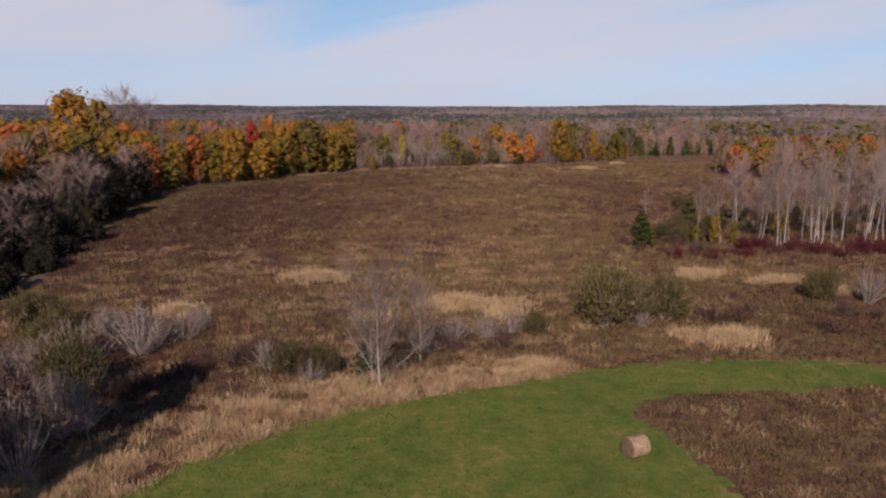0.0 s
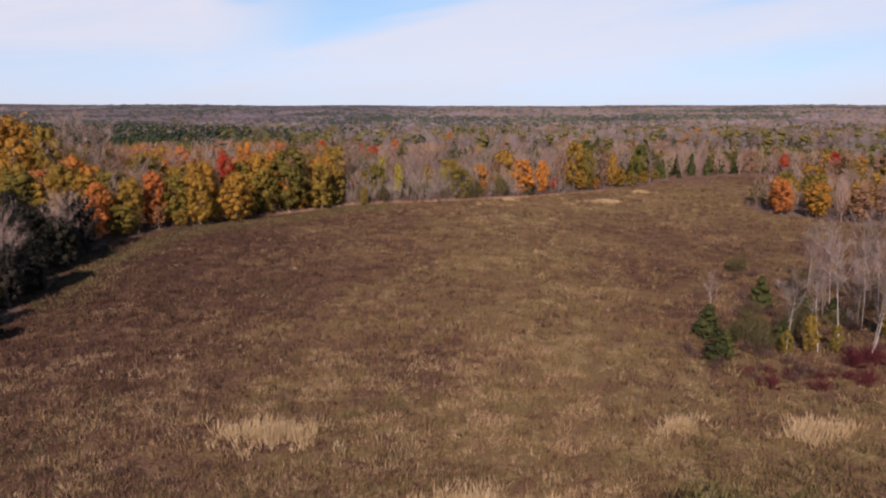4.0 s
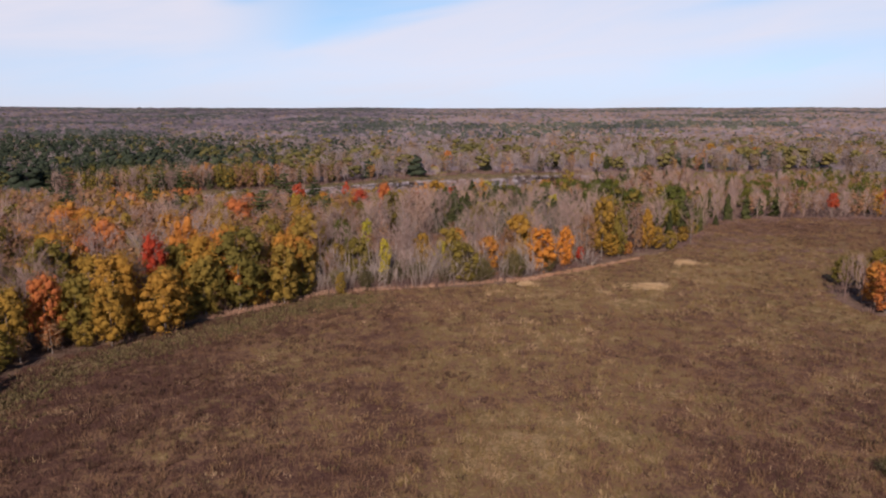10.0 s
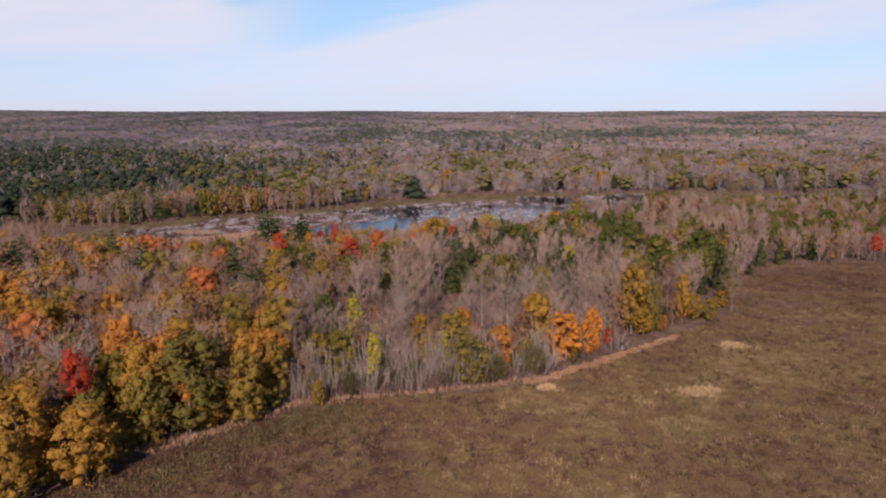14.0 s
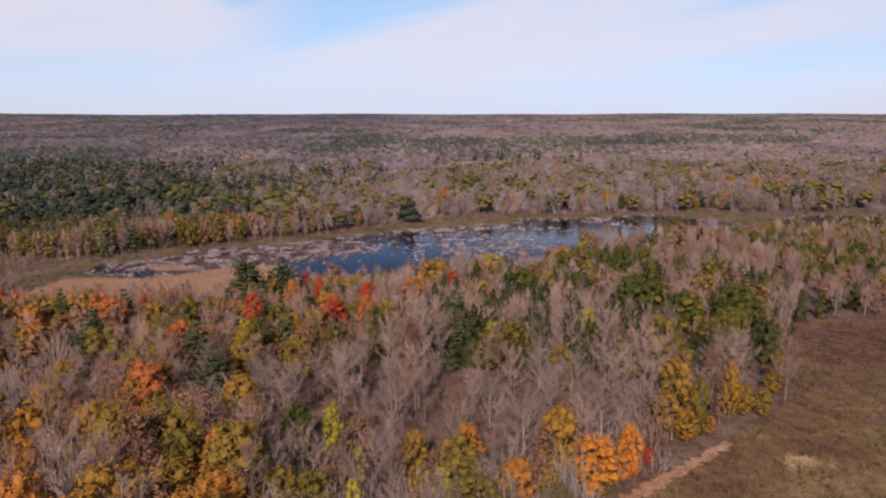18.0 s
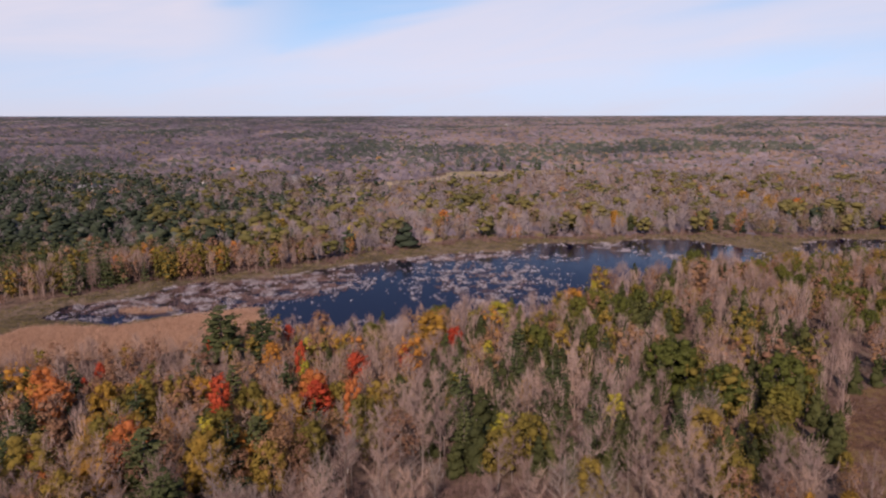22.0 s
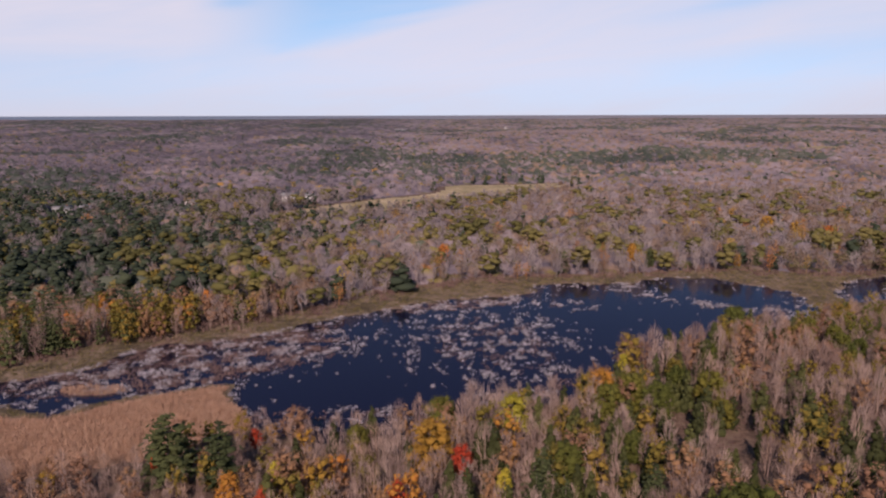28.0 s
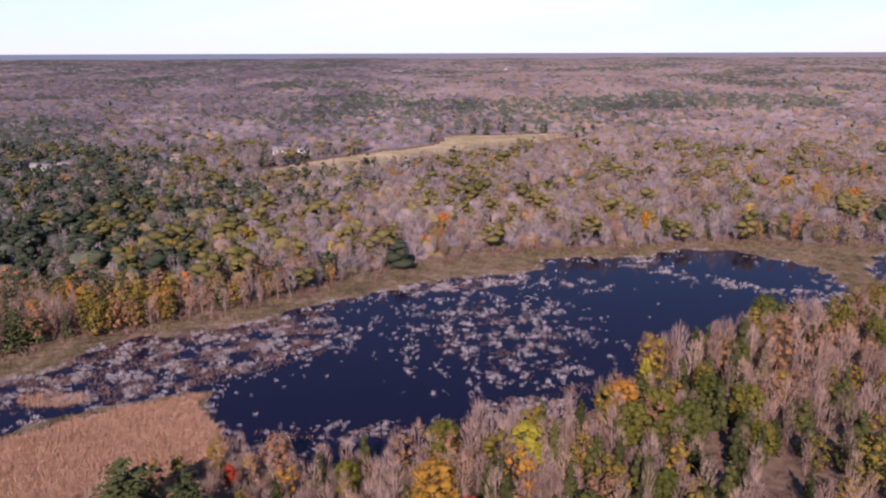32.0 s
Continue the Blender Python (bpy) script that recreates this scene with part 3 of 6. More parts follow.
def limbs(shape, h, rng, start=0.3, count=6, reach=0.26, r=0.016, rise=0.5, sides=4, apart=None):
    """Trunk with limbs; returns the places along the outer limbs, and their ways."""
    lean = rng.normal(0, 0.02, 2)
    mid = [(lean[0] * h * u + 0.012 * h * np.sin(5 * u + lean[1] * 50), lean[1] * h * u, h * u * 0.93) for u in np.linspace(0, 1, 6)]
    tube(shape, mid, [h * r * (1.25 - 0.25 * (u > 0)) * (1.02 - u) for u in np.linspace(0, 1, 6)], 5)
    mid = np.array(mid)
    bases, ways = [], []
    for i in range(count):
        u = start + (0.92 - start) * (i + rng.uniform(0, 0.8)) / count
        p = np.array([np.interp(u * 5, range(6), mid[:, k]) for k in range(3)])
        a = i * 2.4 + rng.uniform(-0.5, 0.5)
        l = h * reach * (1.15 - 0.55 * u) * rng.uniform(0.8, 1.25)
        e = p + (np.cos(a) * l, np.sin(a) * l, l * rise * rng.uniform(0.8, 1.6))
        m = (p + e) / 2 + (0, 0, -0.06 * l)
        bough = shape
        if apart is not None:
            bough = Shape()
            apart.append(bough)
        tube(bough, [p, m, e], [h * r * 0.42 * (1.1 - u), h * r * 0.28 * (1.1 - u), h * r * 0.10], sides - 1)
        for w in np.linspace(0.25, 1, 6):
            bases.append(p + (e - p) * w + (0, 0, -0.06 * l * (1 - abs(2 * w - 1))))
            ways.append(unit(e - p))
    for w in np.linspace(max(start, 0.45), 1, 8):
        bases.append([np.interp(w * 5, range(6), mid[:, k]) for k in range(3)])
        ways.append([0, 0, 1])
    return np.array(bases), np.array(ways)


def bare_tree(h, rng, count=430, start=0.28, limb=9, reach=0.22, width=0.055, r=0.0105, apart=None, rise=0.95):
    trunk, crown = Shape(), Shape()
    b, w = limbs(trunk, h, rng, start, limb, reach, r, rise, apart=apart)
    i = rng.integers(0, len(b), count)
    base = b[i] + rng.normal(0, 0.012 * h, (count, 3))
    way = unit(w[i] * 0.5 + rng.normal(0, 0.5, (count, 3)) + (0, 0, 0.55))
    twigs(crown, base, way, rng.uniform(0.07, 0.19, count) * h, width * rng.uniform(0.6, 1.3, count), rng)
    return trunk, crown


def leafy_tree(h, rng, count=1350, low=0.02, fat=0.31, clumps=38, size=0.021, trunk_sides=4, body=0.62):
    trunk, crown = Shape(), Shape()
    limbs(trunk, h, rng, max(low, 0.2), 6, fat * 0.75, 0.015, 0.5, trunk_sides)
    c0, rz = (low + 1.0) / 2, (1.0 - low) / 2
    per = count // clumps
    for i in range(clumps):
        z = -0.92 + 1.84 * (i + rng.uniform(0.1, 0.9)) / clumps
        a = i * 2.4 + rng.uniform(-0.6, 0.6)
        ring = np.sqrt(max(0.0, 1 - z * z)) ** 0.75 * rng.uniform(0.45, 0.85)
        taper = 1.0 if z < 0.1 else 1 - 0.35 * (z - 0.1)
        c = np.array([np.cos(a) * ring * fat * taper, np.sin(a) * ring * fat * taper, c0 + z * rz * 0.86]) * h
        rad = h * rng.uniform(0.06, 0.145) * (fat / 0.3) ** 0.5
        clump(crown, c, rad * body, rng)
        d = unit(rng.normal(size=(per, 3)) + unit(c - np.array([0, 0, c0 * h])) * 0.5 + (0, 0, 0.25))
        pts = c + d * (rad * rng.uniform(0.5, 1.3, per))[:, None] * (1, 1, 0.8)
        leaves(crown, pts, unit(d * 0.7 + unit(pts - np.array([0, 0, c0 * h * 0.85])) * 0.8 + rng.normal(0, 0.45, (per, 3))), h * size * rng.uniform(0.6, 1.25, per), rng)
    return trunk, crown


def pine_tree(h, rng, whorls=12, arms=7, low=0.08, reach=0.25, sprays=6):
    """Layers of flat plumes of needles on long boughs, uneven from whorl to whorl."""
    trunk, crown = Shape(), Shape()
    tube(trunk, [(0, 0, 0), (0.01 * h, 0, 0.5 * h), (0, 0.01 * h, 0.99 * h)], [0.017 * h, 0.011 * h, 0.003 * h], 5)
    for i in range(whorls):
        u = low + (0.97 - low) * i / (whorls - 1)
        l = h * reach * (1 - u) ** 0.7 * rng.uniform(0.7, 1.15) + 0.025 * h
        for k in range(arms if u < 0.8 else 3):
            a = k * 2 * np.pi / arms + i * 0.7 + rng.uniform(-0.4, 0.4)
            ll = l * rng.uniform(0.6, 1.25)
            way = np.array([np.cos(a), np.sin(a), 0.2])
            mid = np.array([0, 0, u * h]) + way * 0.6 * ll
            clump(crown, mid, 0.27 * ll + 0.014 * h, rng, 0.55)
            w = np.linspace(0.45, 1.1, sprays)
            pts = np.array([0, 0, u * h]) + way * (w * ll)[:, None] + rng.normal(0, 0.014 * h, (sprays, 3)) + (0, 0, 0.05 * ll)
            leaves(crown, pts, unit(np.array([way[0] * 0.5, way[1] * 0.5, 1.0]) + rng.normal(0, 0.4, (sprays, 3))), h * 0.02 * rng.uniform(0.7, 1.3, sprays) + ll * 0.07, rng)
    return trunk, crown


def cedar_tree(h, rng, count=300, fat=0.24):
    trunk, crown = Shape(), Shape()
    tube(trunk, [(0, 0, 0), (0, 0, 0.5 * h), (0, 0, 0.95 * h)], [0.02 * h, 0.013 * h, 0.004 * h], 5)
    u = rng.uniform(0.02, 1.0, count) ** 1.15
    a = rng.uniform(0, 2 * np.pi, count)
    swell = 1 + 0.28 * np.sin(3 * a + 9 * u) + 0.15 * np.sin(5 * a - 14 * u)
    r = h * fat * (1 - u) ** 0.7 * swell * rng.uniform(0.6, 1.05, count) * np.minimum(1, 0.55 + u * 4)
    pts = np.stack([np.cos(a) * r, np.sin(a) * r, u * h * 0.98], 1)
    n = unit(np.stack([np.cos(a), np.sin(a), np.full(count, 0.45)], 1) + rng.normal(0, 0.4, (count, 3)))
    for i in range(9):
        v = 0.1 + 0.8 * i / 8
        clump(crown, (np.cos(i * 2.4) * 0.05 * h, np.sin(i * 2.4) * 0.05 * h, v * h * 0.95), h * fat * (1 - v) ** 0.7 * 0.72 + 0.02 * h, rng, 1.15)
    leaves(crown, pts, n, h * 0.034 * rng.uniform(0.6, 1.3, count), rng)
    return trunk, crown


def birch_tree(h, rng, count=330, apart=None):
    trunk, crown = Shape(), Shape()
    b, w = limbs(trunk, h, rng, 0.42, 9, 0.13, 0.0046, 1.5, apart=apart)
    i = rng.integers(0, len(b), count)
    way = unit(w[i] * 0.7 + rng.normal(0, 0.5, (count, 3)) + (0, 0, 0.4))
    twigs(crown, b[i], way, rng.uniform(0.06, 0.16, count) * h, 0.05 * rng.uniform(0.6, 1.3, count), rng)
    return trunk, crown


def shrub(h, rng, count=260, leafy=0, wide=0.6, width=0.06):
    """Many stems from one foot, twigs, and leaf sprays where it still has them."""
    stems, crown = Shape(), Shape()
    tips, ways = [], []
    for i in range(26):
        a, tilt = rng.uniform(0, 6.28), rng.uniform(0.1, 1.0)
        l = h * (0.95 - 0.62 * tilt ** 2.2) * rng.uniform(0.82, 1.0)
        out = wide * h * tilt
        e = np.array([np.cos(a) * out, np.sin(a) * out, l])
        s = np.array([np.cos(a), np.sin(a), 0]) * h * 0.07
        tube(stems, [s, (s + e) / 2 + (0, 0, 0.1 * l), e], [0.011 * h, 0.007 * h, 0.003 * h], 3)
        for w in np.linspace(0.3, 1, 7):
            tips.append(s + (e - s) * w)
            ways.append(unit(e - s))
    tips, ways = np.array(tips), np.array(ways)
    i = rng.integers(0, len(tips), count)
    base, way = tips[i], unit(ways[i] * 0.6 + rng.normal(0, 0.6, (count, 3)) + (0, 0, 0.35))
    twigs(crown, base, way, rng.uniform(0.09, 0.24, count) * h, width * rng.uniform(0.6, 1.3, count), rng)
    spray = None
    if leafy:
        spray = Shape()
        i = rng.integers(0, len(tips), leafy)
        pts = tips[i] + rng.normal(0, 0.09 * h, (leafy, 3)) + (0, 0, 0.05 * h)
        pts[:, 2] = np.maximum(pts[:, 2], 0.06 * h)
        if leafy > 1000:
            twigs(spray, pts, unit(ways[i] * 0.5 + rng.normal(0, 0.3, (leafy, 3)) + (0, 0, 0.5)), h * rng.uniform(0.06, 0.14, leafy), 0.08 * rng.uniform(0.6, 1.3, leafy), rng)
        else:
            leaves(spray, pts, unit(pts * (1, 1, 0.6) + (0, 0, 0.4) + rng.normal(0, 0.5, (leafy, 3)) * h * 0.3), 0.033 * h * rng.uniform(0.6, 1.3, leafy), rng)
    return stems, crown, spray

# ---- ground, meadow, water ----


def sheet(name, xs, ys, lift, material, keep=None):
    """A patch of land on a grid, raised by lift; keep: the outline that it fills."""
    gx, gy = np.meshgrid(xs, ys)
    v = np.stack([gx, gy, land(gx, gy) + lift], -1).reshape(-1, 3)
    nx, ny = len(xs), len(ys)
    i = (np.arange(ny - 1)[:, None] * nx + np.arange(nx - 1)[None]).ravel()
    q = np.stack([i, i + 1, i + nx + 1, i + nx], 1)
    if keep is not None:
        c = v[q].mean(1)
        wob = 0.35 * np.sin(c[:, 0] * 1.7) + 0.35 * np.sin(c[:, 1] * 2.1 + c[:, 0])
        q = q[depth(keep, c[:, 0], c[:, 1]) + wob * min(1.0, (xs[1] - xs[0])) > 0]
        used, q = np.unique(q, return_inverse=True)
        v, q = v[used], q.reshape(-1, 4)
    return new(name, mesh_of(name, v, np.zeros((0, 3), int), q, material, smooth=True))


def stretch(lo, hi, step, far_lo, far_hi, grow=1.16):
    """Grid lines: even between lo and hi, wider and wider out to the far ends."""
    mid = list(np.arange(lo, hi + 0.01, step))
    out, s = [mid[-1]], step
    while out[-1] < far_hi:
        s = min(s * grow, 110)
        out.append(out[-1] + s)
    back, s = [mid[0]], step
    while back[-1] > far_lo:
        s = min(s * grow, 110)
        back.append(back[-1] - s)
    return np.array(back[:0:-1] + mid + out[1:])


tagged(sheet("ground", stretch(-300, 340, 6, -4300, 4300), stretch(-60, 700, 6, -1200, 4900), 0, LITTER), "rolling land covered with brown leaf litter", "ground", kind="structure")
tagged(sheet("meadow", np.arange(-80, 222, 1.6), np.arange(-84, 360, 1.6), 0.10, MEADOW, MEADOW_EDGE), "unmown meadow of brown and purplish dead weeds", "meadow", kind="structure")
tagged(sheet("mown_grass", np.arange(-58, 62, 0.65), np.arange(-48, 60, 0.65), 0.18, MOWN, MOWN_EDGE), "mown strip of bright green grass", "grass", kind="structure")
tagged(sheet("straw_track", np.arange(10, 60, 0.8), np.arange(225, 270, 0.8), 0.2, TRACK, TRACK_EDGE), "track of dry orange straw along the wood", "track", kind="structure")
tagged(sheet("marsh", np.arange(-180, 325, 2.5), np.arange(400, 645, 2.5), 0.08, MARSH, MARSH_EDGE), "flat marsh of olive and tan sedge round the pond", "marsh", kind="structure")
tagged(sheet("reed_bed", np.arange(-152, -50, 2.0), np.arange(370, 458, 2.0), 0.16, REEDBED, REED_EDGE), "bed of dry pinkish-tan reeds beside the pond", "reed bed", kind="structure")
tagged(sheet("hay_field", np.arange(-140, 262, 6.0), np.arange(780, 1225, 6.0), 0.4, FIELD, FAR_FIELD), "pale cut hay field among the woods", "field", kind="structure")
for edge in STRIP_FIELDS:
    (x0, y0), (x1, y1) = edge.min(0), edge.max(0)
    tagged(sheet("far_field", np.arange(x0, x1, 6.0), np.arange(y0, y1, 6.0), 0.6, FIELD, edge), "small pale field far off in the woods", "field", kind="structure")
w = Shape().add([(-175, 405, LEVEL), (300, 405, LEVEL), (300, 640, LEVEL), (-175, 640, LEVEL)], q=[(0, 1, 2, 3)])
tagged(new("pond_water", w.mesh("pond_water", WATER)), "dark still pond water that mirrors the blue sky", "water", kind="structure")

# ---- trees as things ----

KINDS = {
    "bare": ("bare_tree", "tree", "leafless grey-brown tree with fine upright twigs", lambda h, g: bare_tree(h, g), BARK, 6),
    "pale": ("bare_tree", "tree", "leafless tree with pale grey limbs and twigs", lambda h, g, boughs: bare_tree(h, g, 1500, 0.07, 20, 0.31, 0.045, 0.009, boughs, 1.05), PALE_BARK, 3),
    "gold": ("maple_tree", "tree", "maple with golden-yellow autumn leaves", lambda h, g: leafy_tree(h, g), BARK, 4),
    "orange": ("maple_tree", "tree", "maple with orange autumn leaves", lambda h, g: leafy_tree(h, g), BARK, 4),
    "red": ("maple_tree", "tree", "small maple with bright red leaves", lambda h, g: leafy_tree(h, g, 800, 0.36, 0.22, 22), BARK, 2),
    "flame": ("maple_tree", "tree", "maple with glowing orange-red leaves down to the ground", lambda h, g: leafy_tree(h, g, 1400, 0.03, 0.27, 38), BARK, 2),
    "olive": ("oak_tree", "tree", "oak with olive and yellowing leaves", lambda h, g: leafy_tree(h, g, 1500, 0.02, 0.34, 42), BARK, 4),
    "green": ("oak_tree", "tree", "round-crowned oak still in dark green leaf", lambda h, g: leafy_tree(h, g, 2300, 0.06, 0.42, 60, 0.021), BARK, 2),
    "lemon": ("birch_tree", "tree", "slender tree with lemon-yellow leaves", lambda h, g: leafy_tree(h, g, 800, 0.12, 0.19, 26, 0.018), BARK, 3),
    "russet": ("oak_tree", "tree", "oak with thin russet-brown leaves", lambda h, g: leafy_tree(h, g, 760, 0.14, 0.25, 30, 0.018, 4, 0.3), BARK, 4),
    "pine": ("pine_tree", "tree", "dark green white pine with layered boughs", lambda h, g: pine_tree(h, g), BARK, 4),
    "cedar": ("cedar_tree", "tree", "conical green cedar dense to the ground", lambda h, g: cedar_tree(h, g), BARK, 4),
    "hedge": ("hedge_tree", "tree", "dense bushy tree of the hedge, coloured dark as if shaded", lambda h, g: leafy_tree(h, g, 1300, 0.0, 0.42, 40, 0.026), BARK, 3),
    "birch": ("birch_tree", "tree", "bare birch with a slim white trunk", lambda h, g, boughs: birch_tree(h, g, 330, boughs), BIRCH, 5),
}
TALL = 12.0
made = {}
stand = []
grow = np.random.default_rng(11)


def plant_tree(kind, x, y, h, wide=1.0, label=""):
    """One tree of its kind, h metres high, on the land at x, y."""
    name, category, text, build, bark, variants = KINDS[kind]
    z = float(land(x, y)) - 0.05
    lot = made.setdefault(kind, [])
    s = h / TALL
    turn = Matrix.Translation((x, y, z)) @ Matrix.Rotation(grow.uniform(0, 6.28), 4, "Z")
    if kind == "birch":
        turn = turn @ Matrix.Rotation(grow.uniform(-0.13, 0.13), 4, "X")
    if len(lot) < variants:
        rng = np.random.default_rng(100 + 17 * len(lot) + len(kind) * 1000 + ord(kind[0]))
        boughs = []
        trunk, crown = build(TALL, rng, boughs) if kind in ("pale", "birch") else build(TALL, rng)
        top = tagged(new(name), label or text, category, "trees of the woods")
        leaf = PALE_TWIG if kind in ("pale", "birch") else MAT[kind]
        stem = part("trunk", trunk.mesh("trunk", bark, smooth=True), top)
        for bough in boughs:
            part("limb", bough.mesh("limb", bark, smooth=True), stem)
        part("crown", crown.mesh("crown", leaf, smooth=True), top)
        top.matrix_basis = turn @ Matrix.Diagonal((s * wide, s * wide, s, 1))
        lot.append((top, s * wide, s))
    else:
        first, fw, fs = lot[int(grow.integers(0, variants))]
        top = copy_thing(first, turn @ Matrix.Diagonal((s * wide / fw, s * wide / fw, s / fs, 1)))
        tagged(top, label or text)
    stand.append((x, y))
    return top


# the trees that stand out, space by space: kind, x, y, height, width
LEFT_WOOD = [("gold", -101, 201, 25, 0.9), ("gold", -94, 204, 22, 0.75), ("bare", -87, 206, 24, 1.4), ("bare", -84, 208, 21.5, 1.3), ("bare", -90, 208, 22.5, 1.2), ("gold", -66, 182, 12, 0.9), ("orange", -63, 187, 13, 0.7), ("gold", -55.5, 195, 15, 1.0), ("olive", -49, 201, 11.5, 0.9), ("red", -52.5, 205, 16, 0.62), ("olive", -39, 211.5, 16.8, 1.1), ("olive", -44, 206, 12, 0.9), ("gold", -32, 220, 14, 0.85), ("olive", -29, 222, 11.5, 0.8), ("orange", -51, 217, 17.5, 0.7), ("pale", -55, 209, 15, 0.9), ("olive", -60, 191, 12, 0.9), ("gold", -46, 211, 15.5, 0.9), ("russet", -35, 216, 9, 1.1), ("orange", -70, 176, 12, 0.85), ("gold", -74, 180, 13, 0.9), ("orange", -69, 171, 10, 0.9), ("gold", -78, 174, 13.5, 0.9), ("olive", -72, 186, 13, 1.0), ("gold", -81, 183, 15, 0.9), ("orange", -77, 190, 14, 0.8)]
FIELD_SIDE = [("olive", -21, 220, 5, 0.7), ("lemon", -12.6, 226.5, 11, 0.68), ("olive", 4, 229.5, 9.3, 1.35), ("gold", 15, 236, 7, 0.9), ("flame", 22.2, 239, 11, 1.2), ("flame", 28.4, 244, 10.5, 0.8), ("red", 32.5, 247, 5, 1.1), ("russet", 35, 252, 13, 0.8), ("gold", 40.5, 260.5, 16.5, 0.75), ("olive", 45, 260, 13, 0.5), ("gold", 55, 270.5, 12, 0.5), ("olive", 61.6, 271, 5.5, 1.1), ("russet", 52, 272, 14, 0.7), ("cedar", 97, 333, 4, 1.5), ("pale", 27, 256, 13, 1.2), ("pale", 12, 247, 13, 1.0)]
INTERIOR = [("pine", -52.6, 289, 15, 1.5), ("pine", -46, 279, 12, 1.5), ("red", -48, 318, 16, 0.75), ("lemon", -45, 298, 14, 0.75), ("orange", -19, 313, 17, 0.45), ("green", 58, 344, 17, 1.2), ("green", 83, 337, 15, 1.05), ("olive", 90, 338, 11, 0.8), ("red", -36, 348, 15, 0.5), ("gold", -33, 338, 10, 0.9), ("lemon", -34, 343, 12, 0.7), ("orange", -65, 305, 12, 0.9), ("gold", -74, 322, 13, 1.0), ("gold", -60, 284, 12, 1.0), ("olive", -73, 289, 14, 1.2), ("pine", -60, 340, 13, 1.2), ("cedar", -10, 328, 12, 1.3), ("cedar", -14, 326, 10, 1.2), ("cedar", -22.4, 296, 7, 1.4), ("green", -25, 252, 11, 0.7), ("lemon", -18.6, 250.5, 11.5, 0.9), ("gold", -65, 245, 14, 0.9), ("russet", -53.6, 254, 13, 0.9), ("pale", -42, 258.7, 11, 1.1), ("pale", -36.7, 279.7, 9, 1.2), ("pale", -19, 302, 8, 1.1), ("red", -117, 344, 9, 0.8), ("red", -86, 337, 9, 0.7), ("red", -63, 311, 10, 0.5), ("pale", 58, 318, 11, 0.6), ("lemon", 31, 316, 9, 0.6), ("gold", 20, 335, 9, 0.6), ("cedar", 8, 318, 12, 1.2), ("pine", 22, 320, 10, 1.4), ("pine", 14, 310, 9, 1.5), ("pine", 28, 330, 11, 1.3), ("cedar", 18, 300, 8, 1.4), ("cedar", 2, 300, 7, 1.5)]
SHORE = [("pine", -66.5, 385, 18, 1.7), ("pine", -54, 383, 16.5, 1.4), ("red", -70, 384, 8, 0.6), ("gold", -3, 387, 16.5, 1.2), ("lemon", 20, 407, 15, 1.6), ("gold", 50, 433, 13.5, 1.2), ("lemon", 62, 452, 12, 0.9), ("russet", 72, 462, 13, 1.0), ("russet", 98, 478, 11, 1.1), ("lemon", -38, 372, 12, 0.9), ("gold", -47, 366, 11, 0.9), ("cedar", 10, 392, 13, 1.2), ("pine", 13, 396, 12, 1.2), ("olive", 78, 448, 11, 1.0), ("olive", 108, 478, 12, 1.0), ("olive", 118, 484, 12, 1.1), ("green", 150, 500, 10, 0.9), ("pine", 66, 444, 10, 1.0)]
FAR_SHORE = [("pine", 74, 627, 13, 1.1), ("pine", 127, 640, 13, 1.0), ("pine", 190, 640, 11, 1.2), ("gold", 178, 638, 9, 1.0), ("pine", 262, 660, 13, 1.3), ("pine", 272, 664, 14, 1.3), ("orange", 5, 640, 15, 0.9), ("gold", 118, 648, 14, 0.8), ("green", -100, 566, 14, 1.1), ("green", -88, 572, 15, 1.2), ("olive", -138, 577, 15, 1.1), ("olive", -124, 585, 15, 1.0), ("green", -131, 628, 13, 1.1), ("orange", -105, 545, 12, 0.7), ("russet", -78, 560, 12, 1.0), ("orange", -152, 512, 11, 0.8), ("russet", -62, 572, 12, 1.1), ("olive", -95, 616, 13, 1.2), ("gold", 245, 748, 16, 1.2), ("gold", 257, 726, 15, 1.1), ("orange", 269, 706, 15, 1.2), ("lemon", -50, 590, 13, 1.0), ("pine", -112, 640, 16, 1.1)]
for row in LEFT_WOOD + FIELD_SIDE + INTERIOR + SHORE + FAR_SHORE:
    plant_tree(*row)

# pale leafless trees standing apart in the brushy clearing
for i in range(15):
    plant_tree("pale", grow.uniform(-42, 36), grow.uniform(250, 296), grow.uniform(7, 10.5), grow.uniform(0.8, 1.2))
# low bushy growth beyond the track's end
for x, y in ((37, 254), (43, 259), (48, 262), (52, 266), (58, 270), (64, 276), (69, 282), (73, 290), (78, 299)):
    plant_tree(("olive", "russet", "gold")[int(grow.integers(0, 3))], x, y + grow.uniform(0, 2), grow.uniform(3.5, 7), grow.uniform(0.9, 1.3))
# low bushy growth at the foot of the left wood
for x, y in ((-66, 176), (-64, 180), (-61, 185), (-58, 188), (-55, 192), (-52, 195), (-49, 199), (-46, 202), (-42, 206), (-37, 211), (-33, 215), (-29, 219)):
    plant_tree(("olive", "olive", "gold", "russet")[int(grow.integers(0, 4))], x + grow.uniform(-1, 0.5), y + grow.uniform(0.5, 2), grow.uniform(4, 7), grow.uniform(1.1, 1.5))

